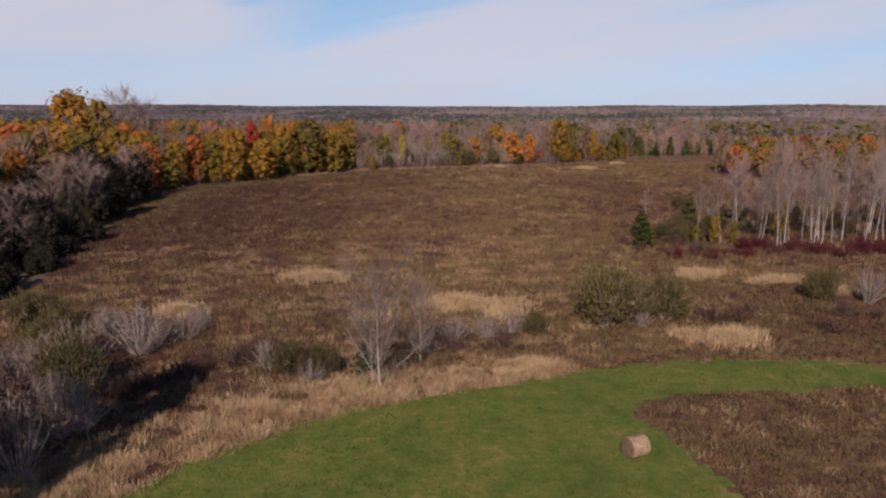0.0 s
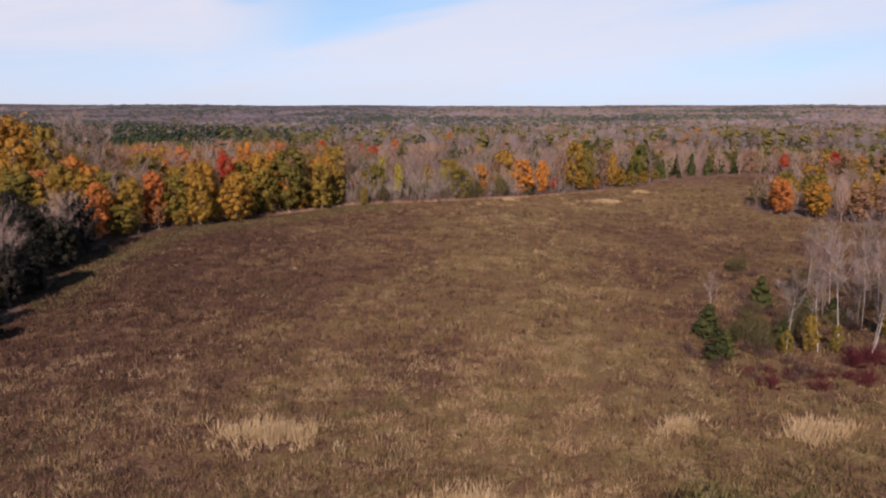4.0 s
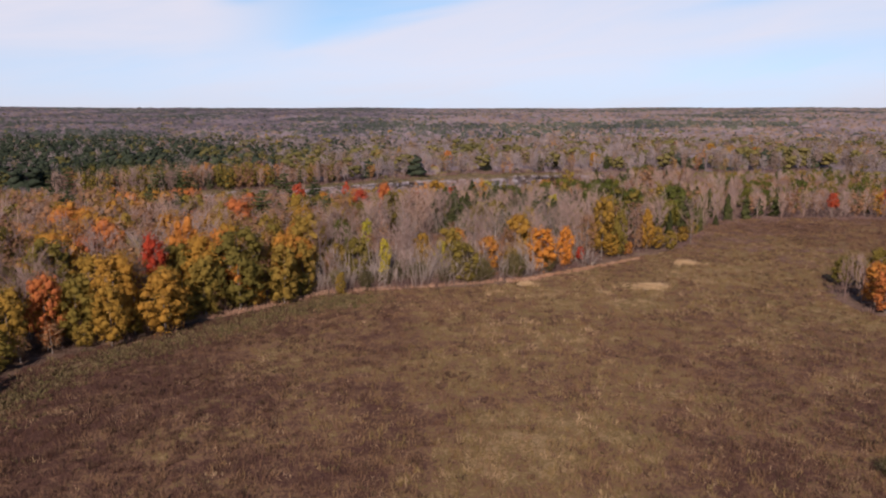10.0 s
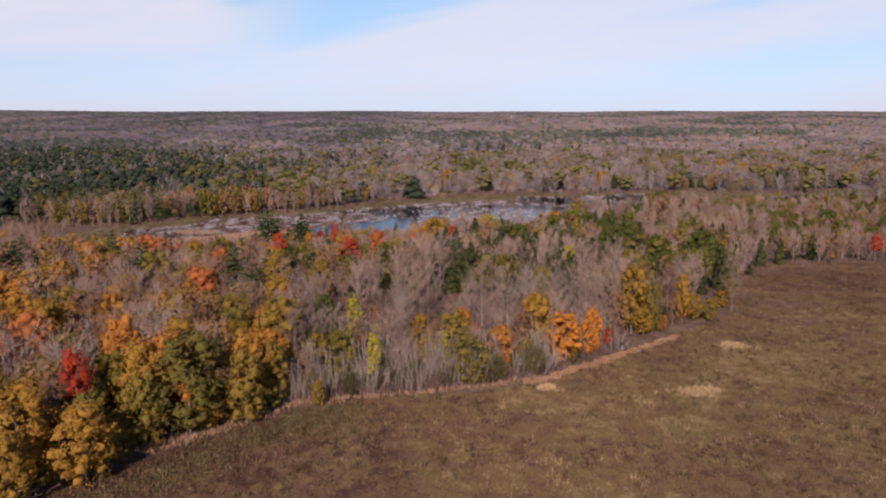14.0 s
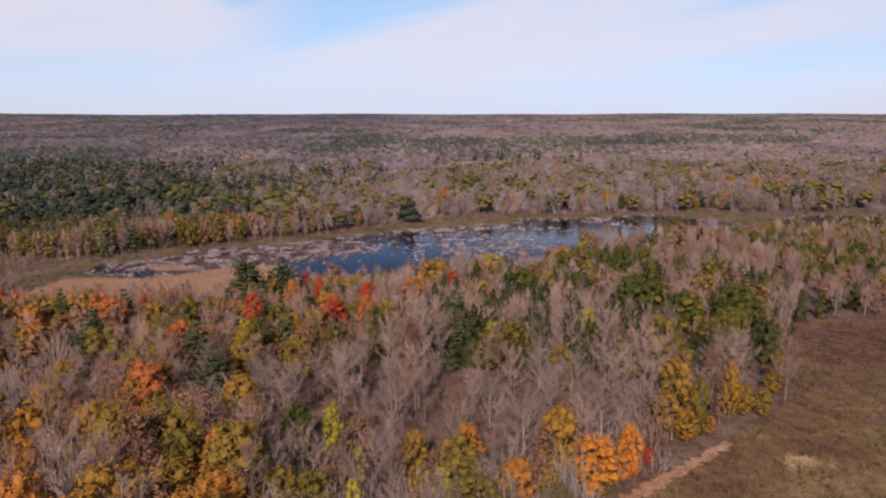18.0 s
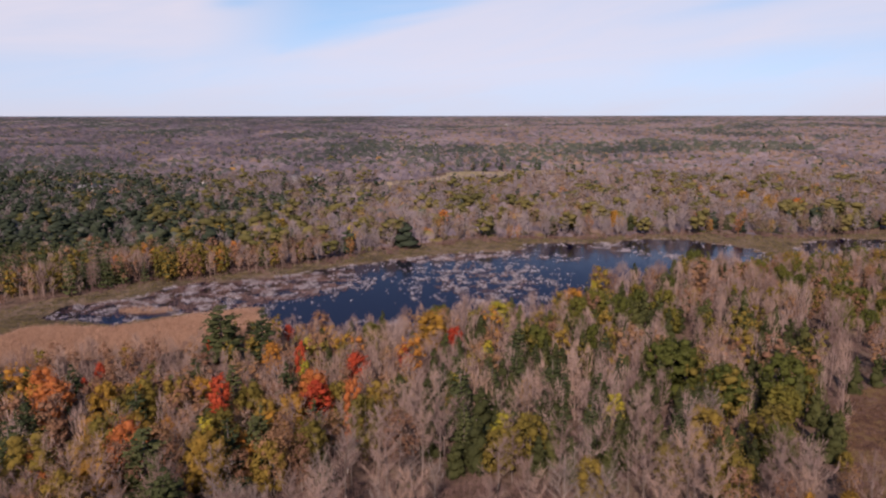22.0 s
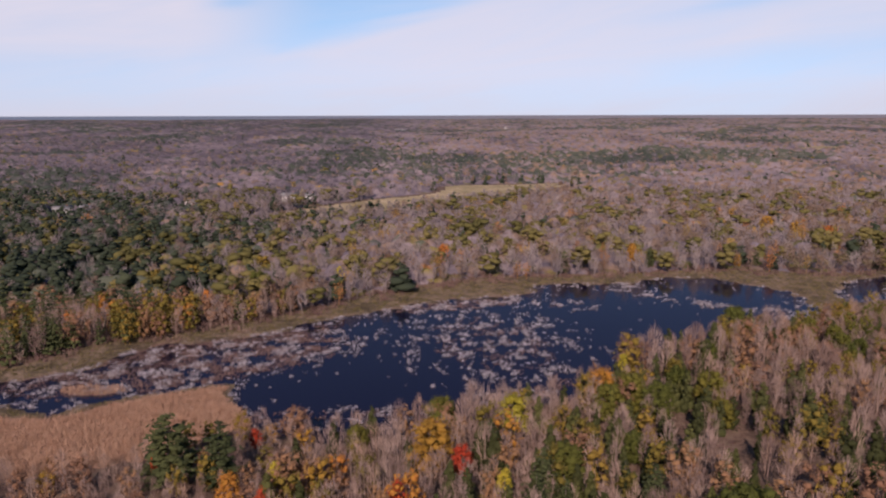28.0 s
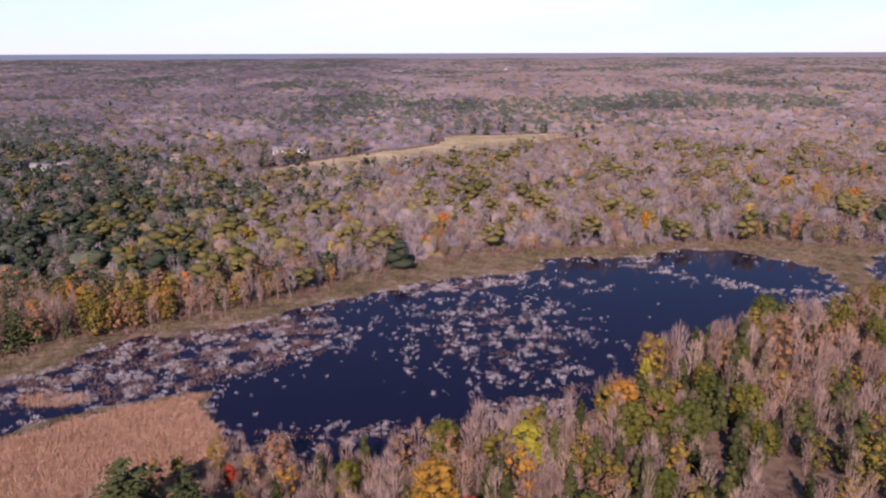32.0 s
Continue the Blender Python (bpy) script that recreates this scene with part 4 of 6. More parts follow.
# birches and cedars at the meadow's near side
for x, y, h in ((37, 106, 8), (41, 107, 9), (44.5, 109, 12), (46.6, 106, 11), (48, 104, 12), (51, 108, 13), (54, 106, 12), (57, 110, 13), (60.5, 104, 12), (61, 111, 13), (64, 107, 12), (67, 110, 13), (54.5, 137, 9), (56, 139, 8), (33, 118, 6), (70, 105, 12)):
    plant_tree("birch", x, y, h * 1.12)
for i in range(36):
    plant_tree("birch", 44 + 44 * grow.random(), 104 + 22 * grow.random() ** 1.3, grow.uniform(7, 14), grow.uniform(0.7, 1.2))
for i in range(30):
    plant_tree("bare", 47 + 50 * grow.random(), 113 + 26 * grow.random(), grow.uniform(7, 11.5), grow.uniform(0.9, 1.4), "leafless mauve-brown tree behind the birches")
for x, y, h, wide in ((28.8, 104, 3.8, 1.9), (30.4, 106, 3.0, 1.8), (30.4, 112, 4.2, 1.8), (31.5, 114, 3.6, 1.6), (42.3, 125, 4.6, 1.8), (38, 109, 3.2, 1.8), (46, 121, 3.6, 2.0), (49, 119, 3.4, 1.8), (-6.2, 55.4, 2.6, 1.9)):
    plant_tree("cedar", x, y, h, wide)
for x, y, h in ((40, 107, 4.5), (43, 107, 3.5), (37, 106, 3.2), (52, 112, 6)):
    plant_tree("olive", x, y, h, 0.65)
plant_tree("pale", -4.6, 51.5, 9.6, 1.0)
plant_tree("pale", -1.8, 57.3, 6.8, 0.75)
plant_tree("pale", -5.3, 52.0, 6.5, 0.8)

# unseen tall tree beside the mown strip, added to shade the near shrubs
plant_tree("olive", -25.2, 27, 20, 0.56)

# hedge trees along the meadow's left side, shade put into their leaf colour
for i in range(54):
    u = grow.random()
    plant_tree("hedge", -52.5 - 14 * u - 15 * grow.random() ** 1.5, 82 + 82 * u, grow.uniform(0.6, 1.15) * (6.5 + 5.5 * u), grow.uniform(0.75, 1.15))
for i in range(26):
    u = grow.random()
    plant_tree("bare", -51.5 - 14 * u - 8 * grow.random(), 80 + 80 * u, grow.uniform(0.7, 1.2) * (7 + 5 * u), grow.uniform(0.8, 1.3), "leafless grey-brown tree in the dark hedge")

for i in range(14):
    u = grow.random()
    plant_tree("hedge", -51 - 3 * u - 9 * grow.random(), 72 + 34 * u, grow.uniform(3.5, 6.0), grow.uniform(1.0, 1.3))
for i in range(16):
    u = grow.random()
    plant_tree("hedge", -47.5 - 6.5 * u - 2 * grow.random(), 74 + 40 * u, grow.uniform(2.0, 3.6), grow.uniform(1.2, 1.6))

# ---- the woods ----


def choices(x, y):
    """Which trees grow at a place, as weights, and how high they stand."""
    p = noise.noise(Vector((x / 80, y / 110, 3.0)))
    c = noise.noise(Vector((x / 300, y / 330, 9.0)))
    if y < 262 and x < -26:
        return {"gold": 0.17, "orange": 0.08, "olive": 0.15, "bare": 0.38, "russet": 0.22}, 13.5
    if y < 262 and x < 16:
        return {"bare": 0.62, "olive": 0.12, "russet": 0.17, "lemon": 0.04, "gold": 0.05}, 10.2
    if x > 74 and y < 290:
        return {"bare": 0.55, "orange": 0.04, "russet": 0.17, "gold": 0.09, "olive": 0.15}, 9
    if y < 285:
        return {"bare": 0.8, "gold": 0.06, "russet": 0.1, "olive": 0.04}, 12.3
    if x < -20 and y < 335:
        return {"bare": 0.40, "russet": 0.20, "orange": 0.05, "red": 0.012, "gold": 0.09, "olive": 0.13, "pine": 0.1}, 12.5
    if -4 < x < 62 and y < 372:
        return {"cedar": 0.30, "pine": 0.11, "bare": 0.48, "olive": 0.05, "lemon": 0.03, "russet": 0.03}, 12.5
    if 20 < x < 125 and y < 455:
        return {"bare": 0.52, "russet": 0.05, "cedar": 0.29, "olive": 0.10, "green": 0.03}, 12.5
    if x < -42 and 338 < y < 425:
        return {"bare": 0.72, "russet": 0.16, "red": 0.015, "gold": 0.04, "olive": 0.06}, 8.5
    if y < 380:
        return {"bare": 0.68, "russet": 0.13, "red": 0.01, "orange": 0.015, "cedar": 0.08, "olive": 0.05, "gold": 0.03}, 12.5
    if y < 470 and x < -55:
        return {"bare": 0.9, "russet": 0.1}, 6
    if y < 560 and x > 135:
        return {"bare": 0.55, "olive": 0.12, "russet": 0.13, "green": 0.1, "cedar": 0.1}, 9.0
    if y < 520 and x > -60:
        return {"bare": 0.74, "gold": 0.012, "lemon": 0.012, "russet": 0.09, "cedar": 0.09, "green": 0.03, "olive": 0.03}, 10.5 + 4.8 * min(1, max(0, (x + 30) / 40))
    if x < -112 and y < 760:
        thick = min(1, max(0, (-x - 112) / 90))
        return {"pine": 0.28 + 0.38 * thick, "olive": 0.18 - 0.12 * thick, "bare": 0.36 - 0.1 * thick, "gold": 0.01, "russet": 0.12 - 0.08 * thick}, 14
    if y < 690:
        return {"bare": 0.54, "russet": 0.25, "orange": 0.014, "gold": 0.03, "olive": 0.10 + max(0.0, 0.6 * p), "pine": 0.025}, 13
    w = {"bare": 0.76, "russet": 0.07 if y > 900 else 0.11, "gold": 0.002 if y > 900 else 0.012, "orange": 0.0 if y > 900 else 0.005, "olive": 0.085 if y < 1000 else 0.02, "pine": 0.06}
    if p > 0.08 and y < 1150:
        w["olive"] += 0.4 * (p - 0.04)
    if (c > 0.1 and (x < -90 or y > 1150)) or (1170 < y < 1330 and -230 < x < 330 and p > -0.25):
        w["pine"] += 0.2 + 2.2 * max(c, 0.1)
    if x > -30:
        w["russet"] += 0.24 * min(1.0, (x + 30) / 150)
        if y < 1150:
            w["pine"] *= 0.35
            w["gold"] += 0.02
    if x > 200 and 690 < y < 900:
        w["gold"] += 0.05
        w["orange"] += 0.02
    # extra pines at the horizon stand in for its cool haze
    if y > 2700:
        w["pine"] += 0.12
    return w, 13.5


def pick(w, u):
    total = sum(w.values()) * u
    for k, v in w.items():
        total -= v
        if total <= 0:
            return k
    return "bare"


def grid_places(x0, x1, y0, y1, step, rng):
    gx, gy = np.meshgrid(np.arange(x0, x1, step), np.arange(y0, y1, step))
    x = (gx + rng.uniform(-0.48, 0.48, gx.shape) * step).ravel()
    y = (gy + rng.uniform(-0.48, 0.48, gy.shape) * step).ravel()
    return x, y


HOUSES = [(-335, 883, 20, 16, 10), (-318, 893, -12, 12, 9), (-234, 932, 65, 11, 9), (-150, 990, 10, 18, 10), (-128, 986, 5, 10, 8), (655, 2130, 15, 34, 14), (634, 2095, 80, 16, 10), (-108, 2907, 5, 40, 14), (1080, 3000, 10, 26, 12), (300, 3100, 30, 24, 12)]


def open_ground(x, y, margin=0.0):
    """True where woods may stand."""
    ok = np.ones(x.shape, bool)
    for edge, m in ((MEADOW_EDGE, np.where((x < -18) | ((x > 55) & (y > 270)), -1.8, 1.5)), (POND_EDGE, 1.0), (POOL_EDGE, 2), (REED_EDGE, 2), (MARSH_EDGE, np.where(y > 500, -6.0, 1.0)), (FAR_FIELD, 2), (TRACK_EDGE, 1)):
        (x0, y0), (x1, y1) = edge.min(0) - 40, edge.max(0) + 40
        near = (x > x0) & (x < x1) & (y > y0) & (y < y1) & ok
        if near.any():
            ok[near] &= depth(edge, x[near], y[near]) < -(m[near] if isinstance(m, np.ndarray) else m) - margin
    for edge in STRIP_FIELDS:
        near = (np.abs(x - edge[:, 0].mean()) < 200) & (np.abs(y - edge[:, 1].mean()) < 200) & ok
        if near.any():
            ok[near] &= depth(edge, x[near], y[near]) < -2
    for hx, hy, _, hw, hd in HOUSES:
        ok &= np.hypot(x - hx, (y - hy + 18) * 0.52) > hw * 0.75 + 4
    ok &= ~(((x + 4) / 44) ** 2 + ((y - 272) / 26) ** 2 < 1) | (np.sin(x * 12.9 + y * 78.2) > 0.72)
    ok &= ~(((x - 74) / 9) ** 2 + ((y - 318) / 7) ** 2 < 1)
    ok &= ~((x > 56) & (y > 290) & (y < 425) & (np.sin(x * 41.3 + y * 17.7) > 0.0))
    ok &= ~(((x - 104) / 8) ** 2 + ((y - 452) / 6) ** 2 < 1)
    return ok


rng = np.random.default_rng(5)
x, y = grid_places(-215, 260, 84, 545, 4.7, rng)
seen = ~((y < 172) & (x < 0) & (x > -92)) & (np.abs(x) < np.where(y < 250, 0.62 * y + 24, 0.62 * (y - 70) + 70))
x, y = x[seen], y[seen]
ok = open_ground(x, y)
x, y = x[ok], y[ok]
taken = np.array(stand)
ok = np.min(np.hypot(x[:, None] - taken[None, :, 0], y[:, None] - taken[None, :, 1]), 1) > 3.4
x, y = x[ok], y[ok]
rim = depth(MEADOW_EDGE, x, y)
way = np.hypot(x + 1.5, y - np.clip(y, 0, 249)) + 0.02 * y
order = np.argsort(way)
count, joined = {}, {}
LIMIT = {"red": 14, "bare": 230, "cedar": 100, "pine": 60, "gold": 75, "orange": 50, "olive": 75, "russet": 60, "lemon": 40}
for i in order:
    w, tall = choices(x[i], y[i])
    k = pick(w, rng.random())
    if k == "bare" and x[i] < -28 and y[i] < 240 and rim[i] > -6:
        k = ("gold", "olive", "russet", "orange", "gold", "olive", "russet", "gold")[i % 8]
    if k == "russet" and x[i] < -28 and y[i] < 240 and rim[i] > -6:
        tall *= 0.7
    h = tall * rng.uniform(0.72, 1.18) * {"cedar": 0.85, "lemon": 0.85}.get(k, 1.0)
    count[k] = count.get(k, 0) + 1
    if count[k] <= LIMIT.get(k, 50):
        plant_tree(k, float(x[i]), float(y[i]), h, rng.uniform(0.85, 1.2) * (0.95 if x[i] < -26 and y[i] < 262 else 1.0))
    else:
        joined.setdefault(k, []).append((x[i], y[i], h, rng.uniform(0.85, 1.2), rng.random()))


def bushy_tree(h, g, count):
    """A leafy tree in few pieces, for the joined woods."""
    s = Shape()
    tube(s, [(0, 0, 0), (0.01 * h, 0, 0.7 * h)], [0.014 * h, 0.006 * h], 3)
    for i in range(12):
        z = -0.85 + 1.7 * (i + 0.5) / 12
        a, ring = i * 2.4, np.sqrt(1 - z * z) * g.uniform(0.35, 0.75)
        c = np.array([np.cos(a) * ring * 0.3, np.sin(a) * ring * 0.3, 0.53 + z * 0.4]) * h
        m = count // 12
        d = unit(g.normal(size=(m, 3)) + unit(c - np.array([0, 0, 0.5 * h])) * 0.6 + (0, 0, 0.25))
        clump(s, c, h * g.uniform(0.05, 0.085), g)
        leaves(s, c + d * 0.125 * h * g.uniform(0.5, 1.25, (m, 1)), unit(d + g.normal(0, 0.45, (m, 3))), 0.032 * h * g.uniform(0.6, 1.25, m), g)
    return s.arrays()


def slim_tree(h, g, count, thick=1.0):
    """A leafless tree in few pieces, for the joined woods."""
    s = Shape()
    tube(s, [(0, 0, 0), (0.02 * h, 0.01 * h, 0.5 * h), (0, 0.02 * h, 0.92 * h)], [0.013 * h, 0.009 * h, 0.003 * h], 3)
    d = unit(g.normal(size=(count, 3)) + (0, 0, 0.1)) * np.cbrt(g.uniform(0.15, 1, (count, 1)))
    tip = np.array([0, 0, 0.63 * h]) + d * (0.19 * h, 0.19 * h, 0.36 * h)
    b = tip * (0.62, 0.62, 1) - (0, 0, 0.14 * h)
    b[:, 2] = np.maximum(b[:, 2], 0.12 * h)
    long = np.linalg.norm(tip - b, axis=1)
    twigs(s, b, unit(tip - b), long, thick * g.uniform(0.09, 0.19, count), g)
    return s.arrays()


def merged(*shapes):
    out = Shape()
    for s in shapes:
        out.add(*s.arrays())
    return out.arrays()


def stand_of(kind, rows, templates, rng):
    """Joined trees of one kind from rows of x, y, height, width, tone."""
    r = np.array(rows, float)
    pieces = []
    lot = rng.integers(0, len(templates), len(r))
    z = land(r[:, 0], r[:, 1]) - 0.1
    for j, tpl in enumerate(templates):
        m = lot == j
        if m.any():
            s = r[m, 2] / TALL
            pieces.append(spread(tpl, r[m, 0], r[m, 1], z[m], rng.uniform(0, 6.28, m.sum()), s * r[m, 3], s, r[m, 4]))
    return pieces


def light_trees(kind, g):
    """Lighter templates, trunk and crown in one, for the joined woods behind the nearest trees."""
    if kind == "bare":
        return [slim_tree(TALL, g, 160, 0.72) for _ in range(6)]
    if kind == "pine":
        return [merged(*pine_tree(TALL, g, 7, 4, 0.1, 0.27, 2)) for _ in range(3)]
    if kind == "cedar":
        return [merged(*cedar_tree(TALL, g, 150)) for _ in range(3)]
    return [bushy_tree(TALL, g, 204) for _ in range(5)]


WOOD_WORDS = {"red": "red-leaved", "bare": "grey-mauve leafless", "gold": "golden-leaved", "orange": "orange-leaved", "olive": "olive-green broadleaf", "russet": "russet-leaved", "pine": "dark green conifer", "cedar": "green cedar", "lemon": "lemon-yellow", "green": "green broadleaf"}
for k, rows in joined.items():
    stuff(k + "_woodland", WOODS[k], stand_of(k, rows, light_trees(k, rng), rng), WOOD_WORDS[k] + " trees of the wood round the pond", "woodland")


def clump_tree(kind, g, n):
    """Trees a few hundred metres off: close-leaved clumps with some ragged sprays on the crown's outside."""
    s = Shape()
    h = TALL
    if kind == "bare":
        return slim_tree(h, g, int(2.3 * n), 1.5 if n > 30 else 2.4 if n > 15 else 4.2)
    m = max(3, n // 5)
    if kind in ("pine", "cedar"):
        for i in range(m + 1):
            u = 0.12 + 0.8 * i / m
            a = i * 2.4 + g.uniform(-0.5, 0.5)
            r = 0.25 * h * (1 - u) ** 0.75 * g.uniform(0.75, 1.15) + 0.03 * h
            clump(s, (np.cos(a) * 0.45 * r, np.sin(a) * 0.45 * r, u * h), r, g, 0.55 + 1.6 / m)
        return s.arrays()
    if kind in ("russet", "gold", "orange", "lemon", "red"):
        k = int(1.9 * n)
        d = unit(g.normal(size=(k, 3)) + (0, -0.1, 0.2)) * np.cbrt(g.uniform(0.1, 1, (k, 1)))
        leaves(s, np.array([0, 0, 0.58 * h]) + d * (0.2 * h, 0.2 * h, 0.4 * h), unit(d + g.normal(0, 0.5, (k, 3)) + (0, 0, 0.2)), h * (0.034 if n > 30 else 0.05 if n > 15 else 0.085) * g.uniform(0.6, 1.3, k), g)
        s.add(*slim_tree(h, g, n, 1.3 if n > 30 else 2.4))
        return s.arrays()
    for i in range(m):
        z = -0.7 + 1.5 * (i + 0.5) / m
        a, ring = i * 2.4, np.sqrt(max(0.1, 1 - z * z)) * g.uniform(0.4, 0.7)
        clump(s, np.array([np.cos(a) * ring * 0.25, np.sin(a) * ring * 0.25, 0.55 + z * 0.36]) * h, h * g.uniform(0.08, 0.125) * (1 + 1.6 / m), g)
    k = int(1.3 * n)
    d = unit(g.normal(size=(k, 3)) + (0, -0.1, 0.3))
    leaves(s, np.array([0, 0, 0.56 * h]) + d * (0.29 * h, 0.29 * h, 0.43 * h) * g.uniform(0.55, 1.05, (k, 1)), unit(d + g.normal(0, 0.45, (k, 3))), h * (0.045 if n > 30 else 0.06 if n > 15 else 0.085) * g.uniform(0.7, 1.2, k), g)
    return s.arrays()


def far_woods(name, x, y, pieces_per_tree, rng, size, words):
    lots = {}
    for i in range(len(x)):
        w, tall = choices(x[i], y[i])
        k = pick(w, rng.random())
        # tone lowered towards the left: a regional darkening put into the colour
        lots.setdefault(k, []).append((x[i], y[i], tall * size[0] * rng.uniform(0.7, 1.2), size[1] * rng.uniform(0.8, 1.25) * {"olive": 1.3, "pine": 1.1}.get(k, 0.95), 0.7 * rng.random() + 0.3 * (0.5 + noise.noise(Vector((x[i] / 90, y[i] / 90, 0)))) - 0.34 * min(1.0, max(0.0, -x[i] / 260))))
    for k, rows in lots.items():
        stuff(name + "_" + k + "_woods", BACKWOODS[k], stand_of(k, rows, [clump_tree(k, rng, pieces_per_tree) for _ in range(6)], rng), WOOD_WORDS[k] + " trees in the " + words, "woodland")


x, y = grid_places(-760, 760, 545, 1010, 7.8, rng)
x2, y2 = grid_places(-300, 380, 400, 545, 5.6, rng)
away = (np.abs(x2) > 0.62 * (y2 - 70) + 70) | (x2 < -215) | (x2 > 260)
x, y = np.concatenate([x, x2[away]]), np.concatenate([y, y2[away]])
ok = (np.abs(x) < 0.60 * y + 30) & open_ground(x, y)
x, y = x[ok], y[ok]
taken = np.array(stand)
ok = np.min(np.hypot(x[:, None] - taken[None, :, 0], y[:, None] - taken[None, :, 1]), 1) > 4
close = ok & (y < 720)
far_woods("middle", x[close], y[close], 44, rng, (1.1, 1.22), "wood beyond the pond")
close = ok & (y >= 720)
far_woods("back", x[close], y[close], 24, rng, (1.06, 1.3), "woods beyond the pond")


def canopy():
    """The distant woods: a closed roof of crowns over the rolling land, out to the horizon."""
    g = np.random.default_rng(77)
    rad = [500.0]
    while rad[-1] < 4860:
        rad.append(rad[-1] * 1.0061)
    rad = np.array(rad)
    ang = np.linspace(-0.66, 0.66, 370)
    gr, ga = np.meshgrid(rad, ang, indexing="ij")
    x, y = np.sin(ga) * gr, np.cos(ga) * gr
    cell = 9.0
    table = g.random((64, 64, 4))
    ix, iy = np.floor(x / cell).astype(int), np.floor(y / cell).astype(int)
    best, ci, cj = np.full(x.shape, 1e9), np.zeros(x.shape, int), np.zeros(x.shape, int)
    for di in (-1, 0, 1):
        for dj in (-1, 0, 1):
            i, j = ix + di, iy + dj
            t = table[i % 64, j % 64]
            d = (x - (i + t[..., 0]) * cell) ** 2 + (y - (j + t[..., 1]) * cell) ** 2
            near = d < best
            best, ci, cj = np.where(near, d, best), np.where(near, i, ci), np.where(near, j, cj)
    dome = np.sqrt(np.clip(1 - best / 42.0, 0, 1))
    t = table[ci % 64, cj % 64]
    keys, back = np.unique(ci.astype(np.int64) * 100000 + cj, return_inverse=True)
    back = back.reshape(x.shape)
    u = table[(keys // 100000) % 64, (keys % 100000) % 64]
    shades = np.zeros((len(keys), 3))
    lift = np.ones(len(keys))
    for n, key in enumerate(keys):
        px, py = (key // 100000) * cell, (key % 100000 if key % 100000 < 50000 else key % 100000 - 100000) * cell
        w, _ = choices(px, py)
        k = pick(w, u[n, 2])
        # haze-tinted crown colour, darkened towards the left and lightened towards the right
        st = HAZED_STOPS[{"bare": "far", "pine": "hazed_pine"}.get(k, k)]
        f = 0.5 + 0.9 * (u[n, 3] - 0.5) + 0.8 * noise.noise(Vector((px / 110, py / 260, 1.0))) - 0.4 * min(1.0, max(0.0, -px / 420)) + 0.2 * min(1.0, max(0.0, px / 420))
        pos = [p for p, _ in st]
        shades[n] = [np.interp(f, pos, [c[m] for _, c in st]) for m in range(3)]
        lift[n] = {"pine": 1.15, "bare": 0.9}.get(k, 1.0)
    steps = [open_ground(x.ravel(), y.ravel(), m).reshape(x.shape) for m in (10.0, 22.0, 34.0, 46.0)]
    open_land, slope = ~steps[0], 0.12 + 0.88 * sum(st.astype(float) for st in steps[1:]) / 3
    h = (3.5 + 9.0 * dome * (0.6 + 0.8 * t[..., 3])) * lift[back] * 0.92
    h = np.where(open_land, -0.5, slope * h * np.interp(y, (540, 1000, 1300, 2800, 4500), (0.7, 0.8, 1.0, 0.8, 0.3)))
    z = land(x, y) + h
    v = np.stack([x, y, z], -1).reshape(-1, 3)
    na = len(ang)
    i = (np.arange(len(rad) - 1)[:, None] * na + np.arange(na - 1)[None]).ravel()
    q = np.stack([i, i + 1, i + na + 1, i + na], 1)[:, ::-1]
    q = q[(y.ravel()[q] > 540).all(1)]
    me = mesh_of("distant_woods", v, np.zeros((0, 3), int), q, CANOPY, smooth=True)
    at = me.attributes.new("hazed_colour", "FLOAT_COLOR", "POINT")
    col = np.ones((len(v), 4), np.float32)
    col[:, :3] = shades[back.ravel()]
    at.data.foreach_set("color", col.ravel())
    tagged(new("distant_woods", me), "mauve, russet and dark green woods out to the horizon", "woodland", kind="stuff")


canopy()
for y0, y1, step, n, size in ((1010, 1500, 15.0, 11, (1.0, 1.05)), (1500, 2300, 30.0, 7, (1.0, 1.2))):
    x, y = grid_places(-0.68 * y1, 0.68 * y1, y0, y1, step, rng)
    ok = (np.abs(x) < 0.66 * y) & open_ground(x, y)
    far_woods("distant", x[ok], y[ok], n, rng, size, "distant rolling woods")

# ---- low growth: tufts, reeds, undergrowth ----


def tuft(g, n, tall, wide, blade):
    """A tuft of leaning blades, tall metres high."""
    s = Shape()
    a = g.uniform(0, 6.28, n)
    r = wide * np.sqrt(g.random(n))
    b = np.stack([np.cos(a) * r, np.sin(a) * r, np.zeros(n)], 1)
    w = unit(np.stack([np.cos(a) * 0.35, np.sin(a) * 0.35, np.ones(n)], 1) + g.normal(0, 0.25, (n, 3)))
    twigs(s, b, w, tall * g.uniform(0.6, 1.15, n), blade * g.uniform(0.6, 1.3, n), g)
    return s.arrays()


def scattered(name, material, x, y, templates, low, high, label, category, lift=0.0, tone=None, low_near=False):
    n = len(x)
    g = np.random.default_rng(n)
    z = land(x, y) + lift
    lot, s = g.integers(0, len(templates), n), g.uniform(low, high, n)
    if low_near:
        s = s * np.interp(y, (25, 60, 110), (0.5, 0.65, 1.0))
    tone = g.random(n) if tone is None else tone
    turn = g.uniform(0, 6.28, n)
    pieces = [spread(tpl, x[lot == j], y[lot == j], z[lot == j], turn[lot == j], s[lot == j], s[lot == j], tone[lot == j]) for j, tpl in enumerate(templates)]
    return stuff(name, material, pieces, label, category)


